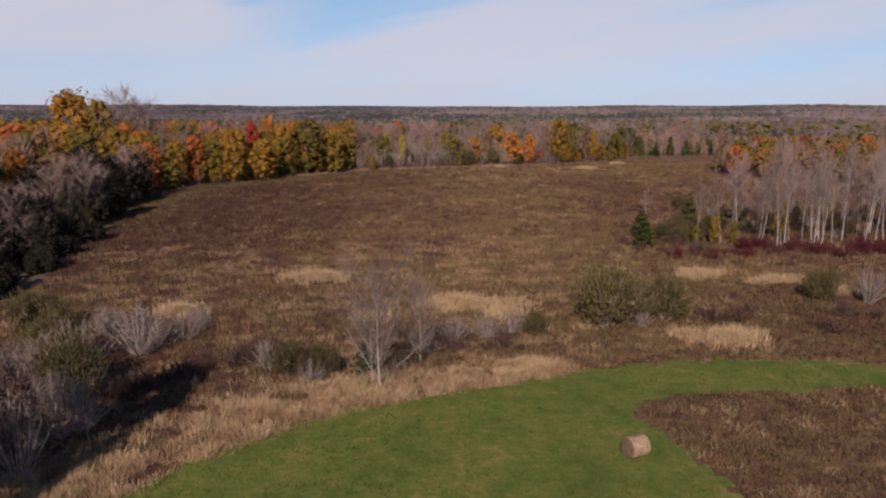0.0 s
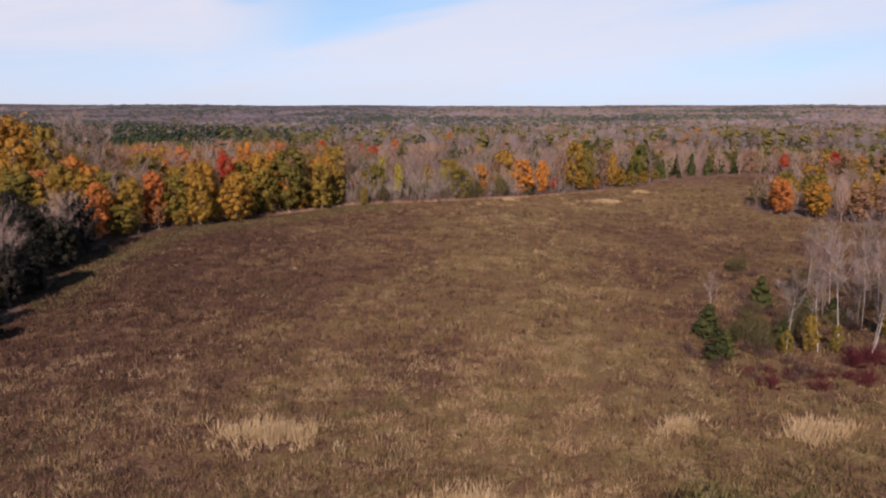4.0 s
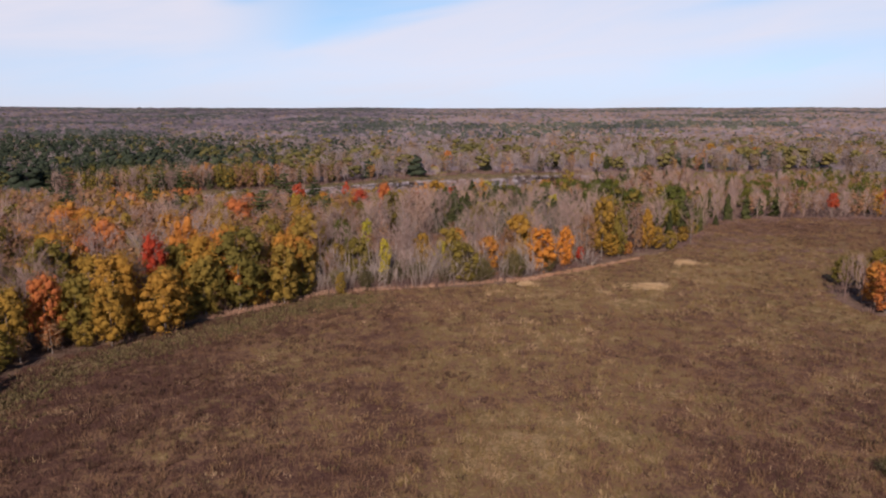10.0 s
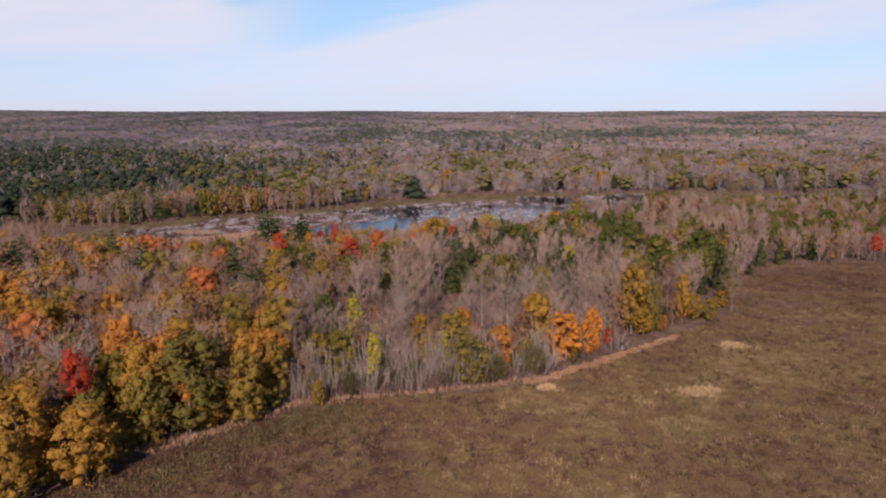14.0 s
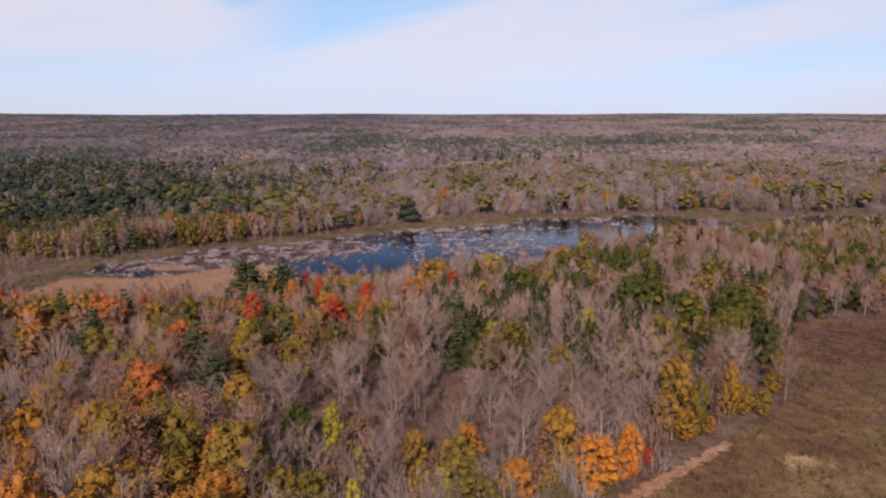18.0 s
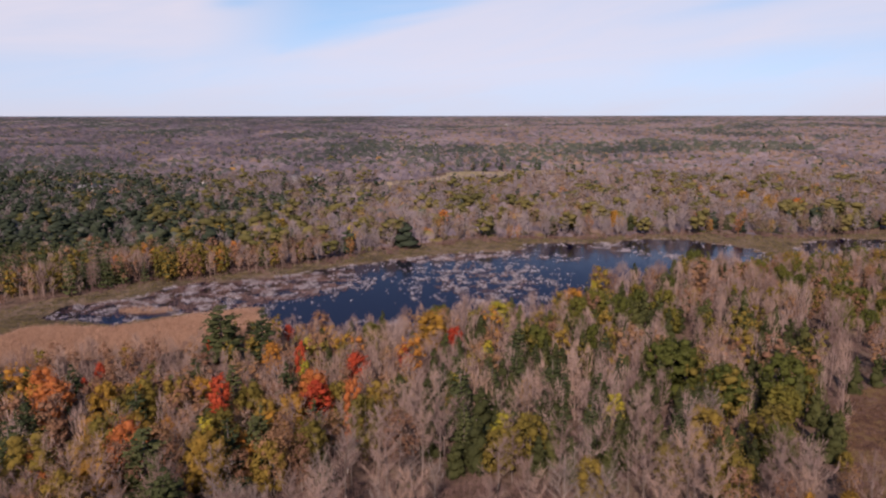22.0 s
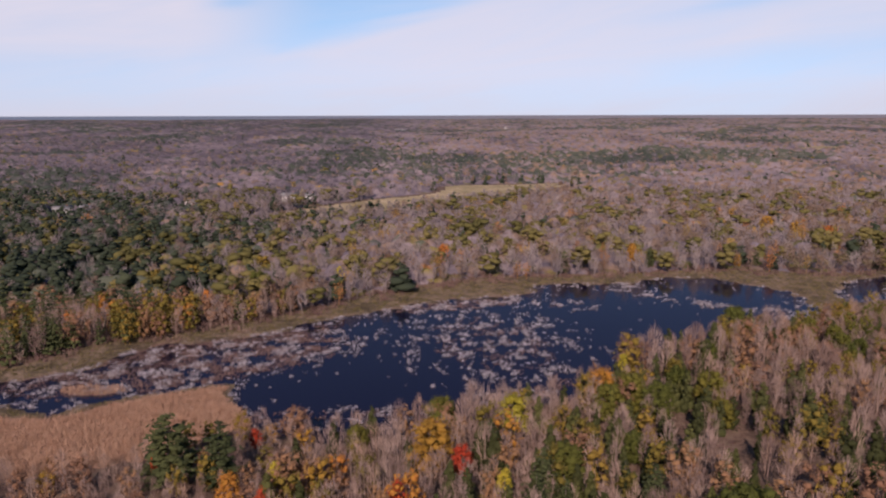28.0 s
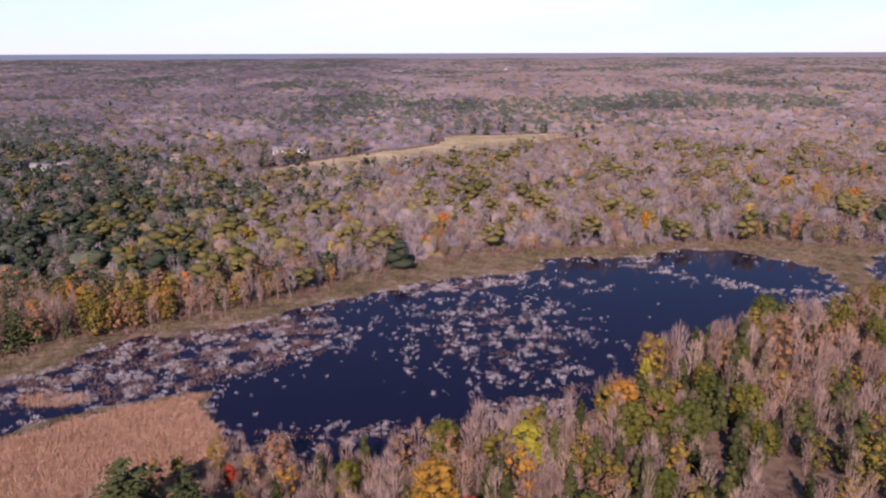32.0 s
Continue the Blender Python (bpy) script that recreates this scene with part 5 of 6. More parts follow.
g = np.random.default_rng(21)
x = g.uniform(-70, 165, 300000)
y = 22 + 335 * g.random(300000) ** 1.1
ok = (np.abs(x) < 0.62 * y + 10) & (g.random(300000) < np.clip(75 / (y + 8), 0.4, 1.0))
x, y = x[ok], y[ok]
ok = (depth(MEADOW_EDGE, x, y) > 0.3) & (depth(MOWN_EDGE, x, y) < 0.0) & (depth(TRACK_EDGE, x, y) < 0)
x, y = x[ok][:36000], y[ok][:36000]
patch = np.array([noise.noise(Vector((a / 3.2, b / 3.2, 4.0))) + 0.7 * noise.noise(Vector((a / 1.3, b / 1.3, 6.0))) for a, b in zip(x, y)])
tuft_lot = [tuft(g, 8, 0.6, 0.55, 0.085) for _ in range(8)]
scattered("meadow_tufts", GRASS, x, y, tuft_lot, 0.75, 1.6, "dead brown weeds and grass tufts of the meadow", "grass", 0.08, np.clip(0.5 + 0.75 * patch, 0, 1), True)

# dark seed-headed weeds, thickest on the left and round the mown strip; paler grass down the middle
x, y = g.uniform(-68, 160, 80000), 30 + 310 * g.random(80000)
lean = np.array([noise.noise(Vector((a / 9, b / 9, 2.0))) + 0.8 * noise.noise(Vector((a / 2.6, b / 2.6, 12.0))) for a, b in zip(x, y)])
thick = 0.3 + 0.9 * ease(-8, -42, x) * (y > 55) + 0.7 * ((x > 14) & (y < 96)) + 0.5 * ((x > 25 + 0.12 * (y - 96)) & (y > 96) & (y < 120)) + 1.3 * lean
ok = (np.abs(x) < 0.62 * y + 8) & (g.random(80000) < 0.6 * thick)
x, y = x[ok], y[ok]
ok = (depth(MEADOW_EDGE, x, y) > 0.5) & (depth(MOWN_EDGE, x, y) < -0.4)
x, y = x[ok][:19000], y[ok][:19000]
scattered("weed_stems", WEEDS, x, y, [tuft(g, 8, 0.7, 0.35, 0.1) for _ in range(6)], 0.6, 1.3, "dark purplish-brown seed-headed weeds of the meadow", "weeds", 0.08, None, True)
x, y = g.uniform(-55, 100, 26000), 58 + 270 * g.random(26000) ** 1.8
lean = np.array([noise.noise(Vector((a / 12, b / 12, 7.0))) + 0.9 * noise.noise(Vector((a / 2.2, b / 2.2, 17.0))) for a, b in zip(x, y)])
ok = (lean > 0.22 - 0.15 * ((x > -25) & (x < 60)) + 0.1 * (y > 130)) & (np.abs(x) < 0.62 * y + 8) & (depth(MEADOW_EDGE, x, y) > 2) & (y > 66) & ~((x > 10) & (y < 84))
x, y = x[ok][:6500], y[ok][:6500]
scattered("pale_grass", DRY, x, y, [tuft(g, 9, 0.6, 0.7, 0.05) for _ in range(5)], 0.6, 1.2, "thin pale grass among the meadow weeds", "grass", 0.08)

# pale straw: clumps in the meadow and the rank edge of the mown strip
straw_lot = [tuft(g, 26, 1.05, 0.6, 0.075) for _ in range(5)]
for sx, sy, rx, ry, n in ((-15, 87, 4.2, 1.8, 90), (2.2, 74.6, 4.6, 3.0, 190), (6, 71, 2.2, 1.6, 40), (-7, 69.5, 2.2, 1.2, 26), (31, 87, 3, 1.8, 70), (38.5, 84, 3, 1.2, 50), (26, 63.5, 2.2, 2.1, 130), (22, 64.5, 1.2, 0.8, 16), (-27, 72, 2.6, 1.4, 40), (43, 225, 4.5, 1.6, 60), (59, 251, 3, 1.5, 30), (20, 88, 2, 1.5, 20), (44, 79, 2.4, 1.0, 30), (17, 226, 1.8, 0.9, 18)):
    n = int(n * 1.6)
    a, r = g.uniform(0, 6.28, n), np.abs(g.normal(0, 0.62, n))
    r *= 1 + 0.35 * np.sin(2 * a + sx) + 0.25 * np.sin(5 * a + sy)
    scattered("tall_grass_clump", STRAW, sx + rx * r * np.cos(a), sy + ry * r * np.sin(a), straw_lot, 0.7, 1.25, "clump of tall straw-coloured dead grass in the meadow", "grass", 0.08)
u = g.random(6500)
wide = np.interp(u, (0, 0.3, 0.7, 1), (2.2, 2.6, 1.6, 0.8))
ex = np.interp(u, (0, 0.25, 0.5, 0.75, 1), (-25, -14.5, -7, 3, 9)) + g.normal(0, 0.9, 6500) * wide
ey = np.interp(u, (0, 0.25, 0.5, 0.75, 1), (34.5, 44, 50.5, 54.3, 56.6)) + g.normal(0, 0.8, 6500) * wide
keep = np.array([noise.noise(Vector((a / 1.7, b / 1.7, 1.5))) for a, b in zip(ex, ey)]) + g.normal(0, 0.1, 6500) > -0.14
keep &= depth(MOWN_EDGE, ex, ey) < 0.6
ex, ey = ex[keep], ey[keep]
edge_lot = [tuft(g, 30, 0.62, 0.75, 0.05) for _ in range(5)]
scattered("rank_grass_edge", DRY, ex, ey, edge_lot, 0.5, 1.0, "rank straw-coloured grass along the mown strip", "grass", 0.08)
hump = np.array([noise.noise(Vector((a / 1.4, b / 1.4, 71.0))) for a, b in zip(ex, ey)]) > 0.12
scattered("rank_grass_humps", STRAW, ex[hump], ey[hump], straw_lot, 0.5, 0.85, "pale humps of rank grass along the mown strip", "grass", 0.08)
x, y = g.uniform(-30, 60, 16000), g.uniform(20, 59, 16000)
ok = depth(MOWN_EDGE, x, y) > -0.2
x, y = x[ok][:7000], y[ok][:7000]
scattered("grass_blades", LAWN, x, y, [tuft(g, 6, 0.16, 0.3, 0.05) for _ in range(4)], 0.7, 1.3, "short blades of the mown green grass", "grass", 0.17)

x, y = g.uniform(-48, 14, 6000), g.uniform(52, 108, 6000)
lean = np.array([noise.noise(Vector((a / 5, b / 4, 21.0))) + 0.6 * noise.noise(Vector((a / 1.6, b / 1.6, 23.0))) for a, b in zip(x, y)])
ok = (lean > 0.12) & (depth(MOWN_EDGE, x, y) < -4) & (depth(MEADOW_EDGE, x, y) > 1) & (np.abs(x) < 0.62 * y + 6)
scattered("tan_tufts", DRY, x[ok], y[ok], [tuft(g, 16, 0.6, 0.7, 0.06) for _ in range(5)], 0.6, 1.2, "tan dead grass tufts among the near weeds", "grass", 0.08)

# olive tufts in the near meadow and between the shrubs and the mown strip
x, y = g.uniform(-45, 45, 9000), g.uniform(40, 96, 9000)
lean = np.array([noise.noise(Vector((a / 6, b / 5, 41.0))) + 0.6 * noise.noise(Vector((a / 1.8, b / 1.8, 43.0))) for a, b in zip(x, y)])
ok = (lean > 0.14) & (depth(MOWN_EDGE, x, y) < -0.6) & (depth(MEADOW_EDGE, x, y) > 1) & (np.abs(x) < 0.62 * y + 6)
scattered("olive_tufts", SEDGE, x[ok], y[ok], [tuft(g, 14, 0.5, 0.6, 0.06) for _ in range(5)], 0.6, 1.2, "olive-green grass tufts among the near weeds", "grass", 0.08)

x, y = g.uniform(-50, 110, 18000), g.uniform(96, 300, 18000)
lean = np.array([noise.noise(Vector((a / 11, b / 9, 61.0))) + 0.5 * noise.noise(Vector((a / 2.2, b / 2.2, 63.0))) for a, b in zip(x, y)])
ok = (lean + 0.005 * x > 0.26) & (depth(MEADOW_EDGE, x, y) > 2) & (np.abs(x) < 0.62 * y + 6)
scattered("olive_patches", SEDGE, x[ok], y[ok], [tuft(g, 10, 0.5, 0.7, 0.075) for _ in range(5)], 0.6, 1.2, "olive-green patches of grass in the open meadow", "grass", 0.08)

# straw-coloured tufts in the rough beside the mown strip
x, y = g.uniform(12, 62, 5000), g.uniform(24, 57, 5000)
lean = np.array([noise.noise(Vector((a / 3.5, b / 2.2, 51.0))) + 0.6 * noise.noise(Vector((a / 1.2, b / 1.2, 53.0))) for a, b in zip(x, y)])
ok = (lean > 0.17) & (depth(MOWN_EDGE, x, y) < -0.2) & (np.abs(x) < 0.62 * y + 6)
scattered("straw_tufts", DRY, x[ok], y[ok], [tuft(g, 14, 0.45, 0.5, 0.045) for _ in range(5)], 0.6, 1.2, "straw-coloured tufts in the rough beside the mown strip", "grass", 0.08)

# fine brown weeds round the mown strip
x, y = g.uniform(-32, 64, 22000), g.uniform(24, 82, 22000)
ok = (depth(MOWN_EDGE, x, y) < np.where(x < 6, -4.5, -0.3)) & (np.abs(x) < 0.62 * y + 10)
x, y = x[ok][:9500], y[ok][:9500]
scattered("low_weeds", WEEDS, x, y, [tuft(g, 7, 0.42, 0.45, 0.06) for _ in range(6)], 0.6, 1.3, "low brown weeds round the mown strip", "weeds", 0.08)

# green rim of the meadow along the wood
u = g.random(2600)
ex = np.interp(u, (0, 0.2, 0.4, 0.6, 0.8, 1), (-58, -63, -58, -44, -30, -18)) + g.normal(0, 2.6, 2600) + 3.5
ey = np.interp(u, (0, 0.2, 0.4, 0.6, 0.8, 1), (130, 160, 185, 200.5, 216.5, 222)) + g.normal(0, 2.6, 2600) - 4.5
scattered("meadow_rim", SEDGE, ex, ey, [tuft(g, 7, 0.55, 0.6, 0.15) for _ in range(4)], 0.7, 1.3, "olive-green rim of rank grass below the wood", "grass", 0.08)

u = g.random(420)
ex = np.interp(u, (0, 0.25, 0.5, 0.75, 1), (-56, -40, -24, -4, 22)) + g.normal(0, 0.9, 420)
ey = np.interp(u, (0, 0.25, 0.5, 0.75, 1), (196, 207, 221, 224.5, 231)) + g.normal(0, 0.6, 420) + 0.6
scattered("rusty_grass", REED, ex, ey, [tuft(g, 8, 0.9, 0.5, 0.13) for _ in range(4)], 0.6, 1.3, "rusty dead grass at the foot of the wood", "grass", 0.08)

# reeds, buttonbush in the water, sedge round it
x, y = g.uniform(-150, -52, 14000), g.uniform(372, 457, 14000)
ok = depth(REED_EDGE, x, y) > 0.4
x, y = x[ok][:6500], y[ok][:6500]
scattered("reeds", REED, x, y, [tuft(g, 12, 1.9, 0.8, 0.13) for _ in range(5)], 0.55, 1.25, "dry pinkish-tan reeds standing close together", "reeds", 0.1)


a, r = g.uniform(0, 6.28, 150), np.sqrt(g.random(150))
scattered("reed_islet", REED, -116 + 11 * r * np.cos(a), 452 + 4.5 * r * np.sin(a), [tuft(g, 9, 1.8, 0.75, 0.24) for _ in range(3)], 0.7, 1.2, "islet of pinkish-tan reeds in the pond", "reeds", 0.9)


def wet_weight(x, y):
    """How thickly buttonbush stands in the pond."""
    w = np.zeros(x.shape)
    for cx, cy, rx, ry, turn, k in ((-92, 482, 58, 26, 0.45, 2.2), (-95, 462, 36, 12, 0.35, 1.4), (-60, 512, 26, 12, 0.6, 1.0), (22, 502, 36, 50, 0.1, 0.6), (10, 560, 40, 10, 0.3, 1.0), (62, 560, 20, 8, -0.3, 0.8), (122, 566, 44, 7, -0.75, 0.9), (95, 595, 14, 5, 0.2, 0.8), (-30, 428, 40, 7, 0.1, 0.7), (30, 448, 30, 8, 0.5, 0.8), (165, 545, 22, 10, 0.6, 0.8)):
        dx, dy = (x - cx) * np.cos(turn) + (y - cy) * np.sin(turn), -(x - cx) * np.sin(turn) + (y - cy) * np.cos(turn)
        w = np.maximum(w, k * np.exp(-((dx / rx) ** 2 + (dy / ry) ** 2) ** 2))
    return w


x, y = g.uniform(-150, 278, 130000), g.uniform(418, 620, 130000)
d = np.maximum(depth(POND_EDGE, x, y), depth(POOL_EDGE, x, y))
ok = d > 0
x, y, d = x[ok], y[ok], d[ok]
lump = np.array([noise.noise(Vector((a / 7, b / 8, 5.0))) + 0.7 * noise.noise(Vector((a / 2.6, b / 2.6, 15.0))) for a, b in zip(x, y)])
ok = (g.random(len(x)) < 0.8 * np.clip(wet_weight(x, y) * 1.0 + 0.9 * np.exp(-d / 3.5) + 0.006, 0, 1) * np.clip(0.0 + 3.3 * lump, 0, 1.3))
x, y = x[ok], y[ok]
bush_lot = [tuft(g, 17, 1.5, 0.95, 0.13) for _ in range(6)]
n = len(x)
lot, s = g.integers(0, 6, n), g.uniform(0.25, 0.72, n)
pieces = [spread(t, x[lot == j], y[lot == j], np.full((lot == j).sum(), LEVEL - 0.05), g.uniform(0, 6.28, (lot == j).sum()), s[lot == j], s[lot == j] * 1.4, g.random((lot == j).sum())) for j, t in enumerate(bush_lot)]
stuff("buttonbush_clumps", BUTTON, pieces, "grey-mauve leafless buttonbush clumps standing in the pond", "bushes")

# dark mat of sodden stems between the buttonbushes
x, y = g.uniform(-150, 60, 26000), g.uniform(420, 585, 26000)
d = depth(POND_EDGE, x, y)
lump = np.array([noise.noise(Vector((a / 9, b / 7, 8.0))) for a, b in zip(x, y)])
ok = (d > 0) & (g.random(26000) < np.clip(wet_weight(x, y) - 0.4, 0, 1) * np.clip(0.55 + 2.4 * lump, 0, 1))
x, y = x[ok][:6500], y[ok][:6500]
mat_lot = [tuft(g, 9, 0.6, 1.2, 0.3) for _ in range(4)]
n, lot = len(x), g.integers(0, 4, len(x))
pieces = [spread(t, x[lot == j], y[lot == j], np.full((lot == j).sum(), LEVEL - 0.05), g.uniform(0, 6.28, (lot == j).sum()), g.uniform(0.8, 1.4, (lot == j).sum()), np.full((lot == j).sum(), 1.0), g.random((lot == j).sum())) for j, t in enumerate(mat_lot)]
stuff("sodden_stems", BRUSH, pieces, "dark brown mat of sodden stems in the shallow pond", "weeds")

x, y = g.uniform(-178, 320, 30000), g.uniform(402, 642, 30000)
ok = (depth(MARSH_EDGE, x, y) > 0) & (depth(POND_EDGE, x, y) < 0.5) & (depth(POOL_EDGE, x, y) < 0.5) & (depth(REED_EDGE, x, y) < 0)
x, y = x[ok][:9000], y[ok][:9000]
scattered("sedge_tufts", SEDGE, x, y, [tuft(g, 9, 1.0, 0.8, 0.2) for _ in range(4)], 0.7, 1.4, "olive and tan sedge tufts of the marsh", "sedge", 0.05)

x, y = g.uniform(48, 215, 9000), g.uniform(246, 356, 9000)
d = depth(MEADOW_EDGE, x, y)
lean = np.array([noise.noise(Vector((a / 9, b / 9, 31.0))) for a, b in zip(x, y)])
ok = (d > -2) & (g.random(9000) < np.clip(1.0 - d / 16 + 2.6 * lean, 0, 1) * ease(60, 74, x))
x, y = x[ok][:3200], y[ok][:3200]
scattered("rim_brush", BRUSH, x, y, [tuft(g, 14, 1.5, 0.8, 0.07) for _ in range(5)], 0.5, 1.3, "low mauve-brown brush along the far rim of the meadow", "brush", 0.0)

# brush at the foot of the wood beyond the pond
ex, ey = g.uniform(-170, 300, 14000), g.uniform(480, 665, 14000)
ed = depth(MARSH_EDGE, ex, ey)
ok = (ed < 6 + 6 * np.sin(ex * 0.21) + 4 * np.sin(ey * 0.5)) & (ed > -12) & (depth(POND_EDGE, ex, ey) < -1) & (depth(POOL_EDGE, ex, ey) < -1)
scattered("shore_brush", BRUSH, ex[ok], ey[ok], [tuft(g, 10, 2.4, 1.2, 0.3) for _ in range(5)], 0.6, 1.3, "brown brush at the foot of the far wood", "brush", 0.0)

# undergrowth beneath the woods
x, y = g.uniform(-170, 200, 26000), g.uniform(186, 520, 26000)
ok = (np.abs(x) < 0.62 * (y - 70) + 70) & (depth(MEADOW_EDGE, x, y) < -0.5) & (depth(MARSH_EDGE, x, y) < 0) & (depth(REED_EDGE, x, y) < 0) & (depth(TRACK_EDGE, x, y) < 0)
x, y = x[ok][:7500], y[ok][:7500]
scattered("undergrowth", BRUSH, x, y, [tuft(g, 10, 1.7, 0.9, 0.15) for _ in range(6)], 0.5, 1.3, "reddish-brown twiggy undergrowth of the wood", "undergrowth", 0.0)

# thin pale saplings close together along the edge of the wood
def saplings(g, n):
    s = Shape()
    for i in range(n):
        a, r, h = g.uniform(0, 6.28), 1.9 * np.sqrt(g.random()), g.uniform(3.0, 8.5)
        p, e = np.array([np.cos(a) * r, np.sin(a) * r, 0]), g.normal(0, 0.75, 2)
        tube(s, [p, p + (e[0] * 0.5, e[1] * 0.5, h * 0.55), p + (e[0], e[1], h)], [0.05, 0.036, 0.012], 3)
        k = 22
        w = g.uniform(0.2, 0.95, k)
        base = p + np.stack([e[0] * w, e[1] * w, h * w], 1)
        twigs(s, base, unit(g.normal(0, 0.45, (k, 3)) + (0, 0, 1.0)), g.uniform(0.7, 1.7, k), 0.05, g)
    return s.arrays()


u = g.random(210)
ex = np.interp(u, (0, 0.2, 0.45, 0.7, 1), (-27, -14, 0, 12, 33)) + g.normal(0, 1.5, 210)
ey = np.interp(u, (0, 0.2, 0.45, 0.7, 1), (221, 225, 226.5, 230.5, 246)) + np.abs(g.normal(0, 5.5, 210))
ok = (depth(MEADOW_EDGE, ex, ey) < -1.2) & (depth(TRACK_EDGE, ex, ey) < -0.8)
scattered("saplings", SAPLING, ex[ok], ey[ok], [saplings(g, 4) for _ in range(5)], 0.75, 1.2, "thin pale leafless saplings at the edge of the wood", "saplings", 0.0)

# tall mauve brush and olive bushes along the front of the leafless wood
u = g.random(520)
ex = np.interp(u, (0, 0.2, 0.45, 0.7, 1), (-30, -14, 0, 12, 36)) + g.normal(0, 1.5, 520)
ey = np.interp(u, (0, 0.2, 0.45, 0.7, 1), (219, 224.5, 226.5, 230.5, 249)) + np.abs(g.normal(0, 6.0, 520))
ok = (depth(MEADOW_EDGE, ex, ey) < -0.6) & (depth(TRACK_EDGE, ex, ey) < -0.6)
scattered("edge_brush", BRUSH, ex[ok], ey[ok], [tuft(g, 26, 2.6, 1.1, 0.055) for _ in range(5)], 0.5, 1.5, "tall mauve-brown brush at the front of the leafless wood", "brush", 0.0)

# low mauve brush of the clearing in the wood
a, r = g.uniform(0, 6.28, 2200), np.sqrt(g.random(2200))
scattered("clearing_brush", BRUSH, -8 + 42 * r * np.cos(a), 279 + 19 * r * np.sin(a), [tuft(g, 12, 1.3, 0.9, 0.07) for _ in range(5)], 0.6, 1.3, "low mauve-brown brush of the clearing in the wood", "undergrowth", 0.0)

# ---- shrubs as things ----
SHRUBS = {
    "bare": ("leafless grey shrub with many thin stems", PALE_TWIG, None, 0),
    "willow": ("broad willow bush with thin olive-green leaves", MAT["bare"], MAT["willow"], 5200),
    "dark": ("leafless dark purplish-brown shrub", plant("dark_twigs", [(0.0, (0.075, 0.042, 0.038)), (1.0, (0.15, 0.092, 0.078))], leaf=0.0), None, 0),
    "dogwood": ("low thicket of dark red dogwood stems", plant("dogwood_twigs", [(0.0, (0.07, 0.015, 0.02)), (1.0, (0.125, 0.028, 0.034))], leaf=0.0), None, 0),
    "yellow": ("small shrub with yellow-green leaves", MAT["bare"], MAT["lemon"], 260),
}
shrub_made = {}


def plant_shrub(kind, x, y, h, wide=1.0):
    text, twig, leaf, n = SHRUBS[kind]
    lot = shrub_made.setdefault(kind, [])
    turn = Matrix.Translation((x, y, float(land(x, y)) + 0.02)) @ Matrix.Rotation(grow.uniform(0, 6.28), 4, "Z")
    s = h / 4.0
    if len(lot) < 3:
        r = np.random.default_rng(300 + len(lot) + ord(kind[0]))
        stems, crown, spray = shrub(4.0, r, 650 if kind in ("dogwood", "dark") else 900, n, 0.6, 0.06 if kind in ("dogwood", "dark") else 0.042)
        top = tagged(new("shrub"), text, "shrub", "shrubs by the meadow")
        part("stem", stems.mesh("stems", twig if kind in ("dogwood", "dark") else PALE_BARK, smooth=True), top)
        part("crown", crown.mesh("twigs", twig), top)
        if spray:
            part("foliage", spray.mesh("leaves", leaf), top)
        top.matrix_basis = turn @ Matrix.Diagonal((s * wide, s * wide, s, 1))
        lot.append((top, s * wide, s))
    else:
        first, fw, fs = lot[int(grow.integers(0, 3))]
        copy_thing(first, turn @ Matrix.Diagonal((s * wide / fw, s * wide / fw, s / fs, 1)))


NEAR_SHRUBS = [("dark", -24.5, 39, 5.0, 1.1), ("dark", -28, 43, 5, 1.2), ("willow", -27, 50, 4.5, 1.0), ("willow", -31, 57, 4.5, 1.1), ("dark", -32, 48, 5.5, 1.2), ("bare", -26, 62, 3.5, 1.2), ("willow", -38, 66, 4, 1.2), ("willow", -12, 54.5, 2.8, 1.1), ("bare", -14, 56, 2.6, 1.1), ("willow", -9.5, 55, 2.4, 1.0), ("bare", -10, 53, 2.2, 1.0), ("yellow", -5.8, 51.6, 1.5, 0.8), ("bare", 1, 63, 2.6, 1.2), ("bare", 4, 64, 2.4, 1.3), ("bare", 6.5, 65.5, 2.4, 1.3), ("willow", 8.5, 65.5, 2.2, 1.0), ("bare", -1.5, 60, 2.2, 1.1), ("bare", -23.5, 38, 4.5, 0.9), ("bare", -26, 41, 4.5, 1.0), ("bare", -25, 45, 4.0, 1.0), ("bare", -29.5, 52, 4.2, 1.1)]
NEAR_SHRUBS += [("willow", 15.5, 67.5, 5.8, 1.1), ("willow", 17.5, 69, 4.8, 1.1), ("willow", 21.8, 69.8, 4.2, 1.0), ("bare", 19, 67.5, 2.2, 1.2), ("willow", 41, 77, 3.4, 1.1), ("bare", 45, 75.5, 4.2, 1.0), ("dark", 26.5, 69.5, 2.0, 1.9), ("dark", 29, 69.5, 1.8, 1.9), ("dark", 31, 72, 1.4, 1.8), ("dark", 36, 66, 1.6, 1.8), ("dark", 40, 71, 2.0, 1.6), ("dark", 43, 70, 1.6, 1.8)]
for row in NEAR_SHRUBS:
    plant_shrub(*row)
for i in range(20):
    u = i / 19
    plant_shrub("dark", -26 + 13 * u + grow.normal(0, 1), 49 + 11 * u + grow.normal(0, 1.2), grow.uniform(1.2, 2.2), 1.2)
for i in range(8):
    plant_shrub("bare", grow.uniform(-37, -22), grow.uniform(60, 70), grow.uniform(1.8, 3.2), 1.2)
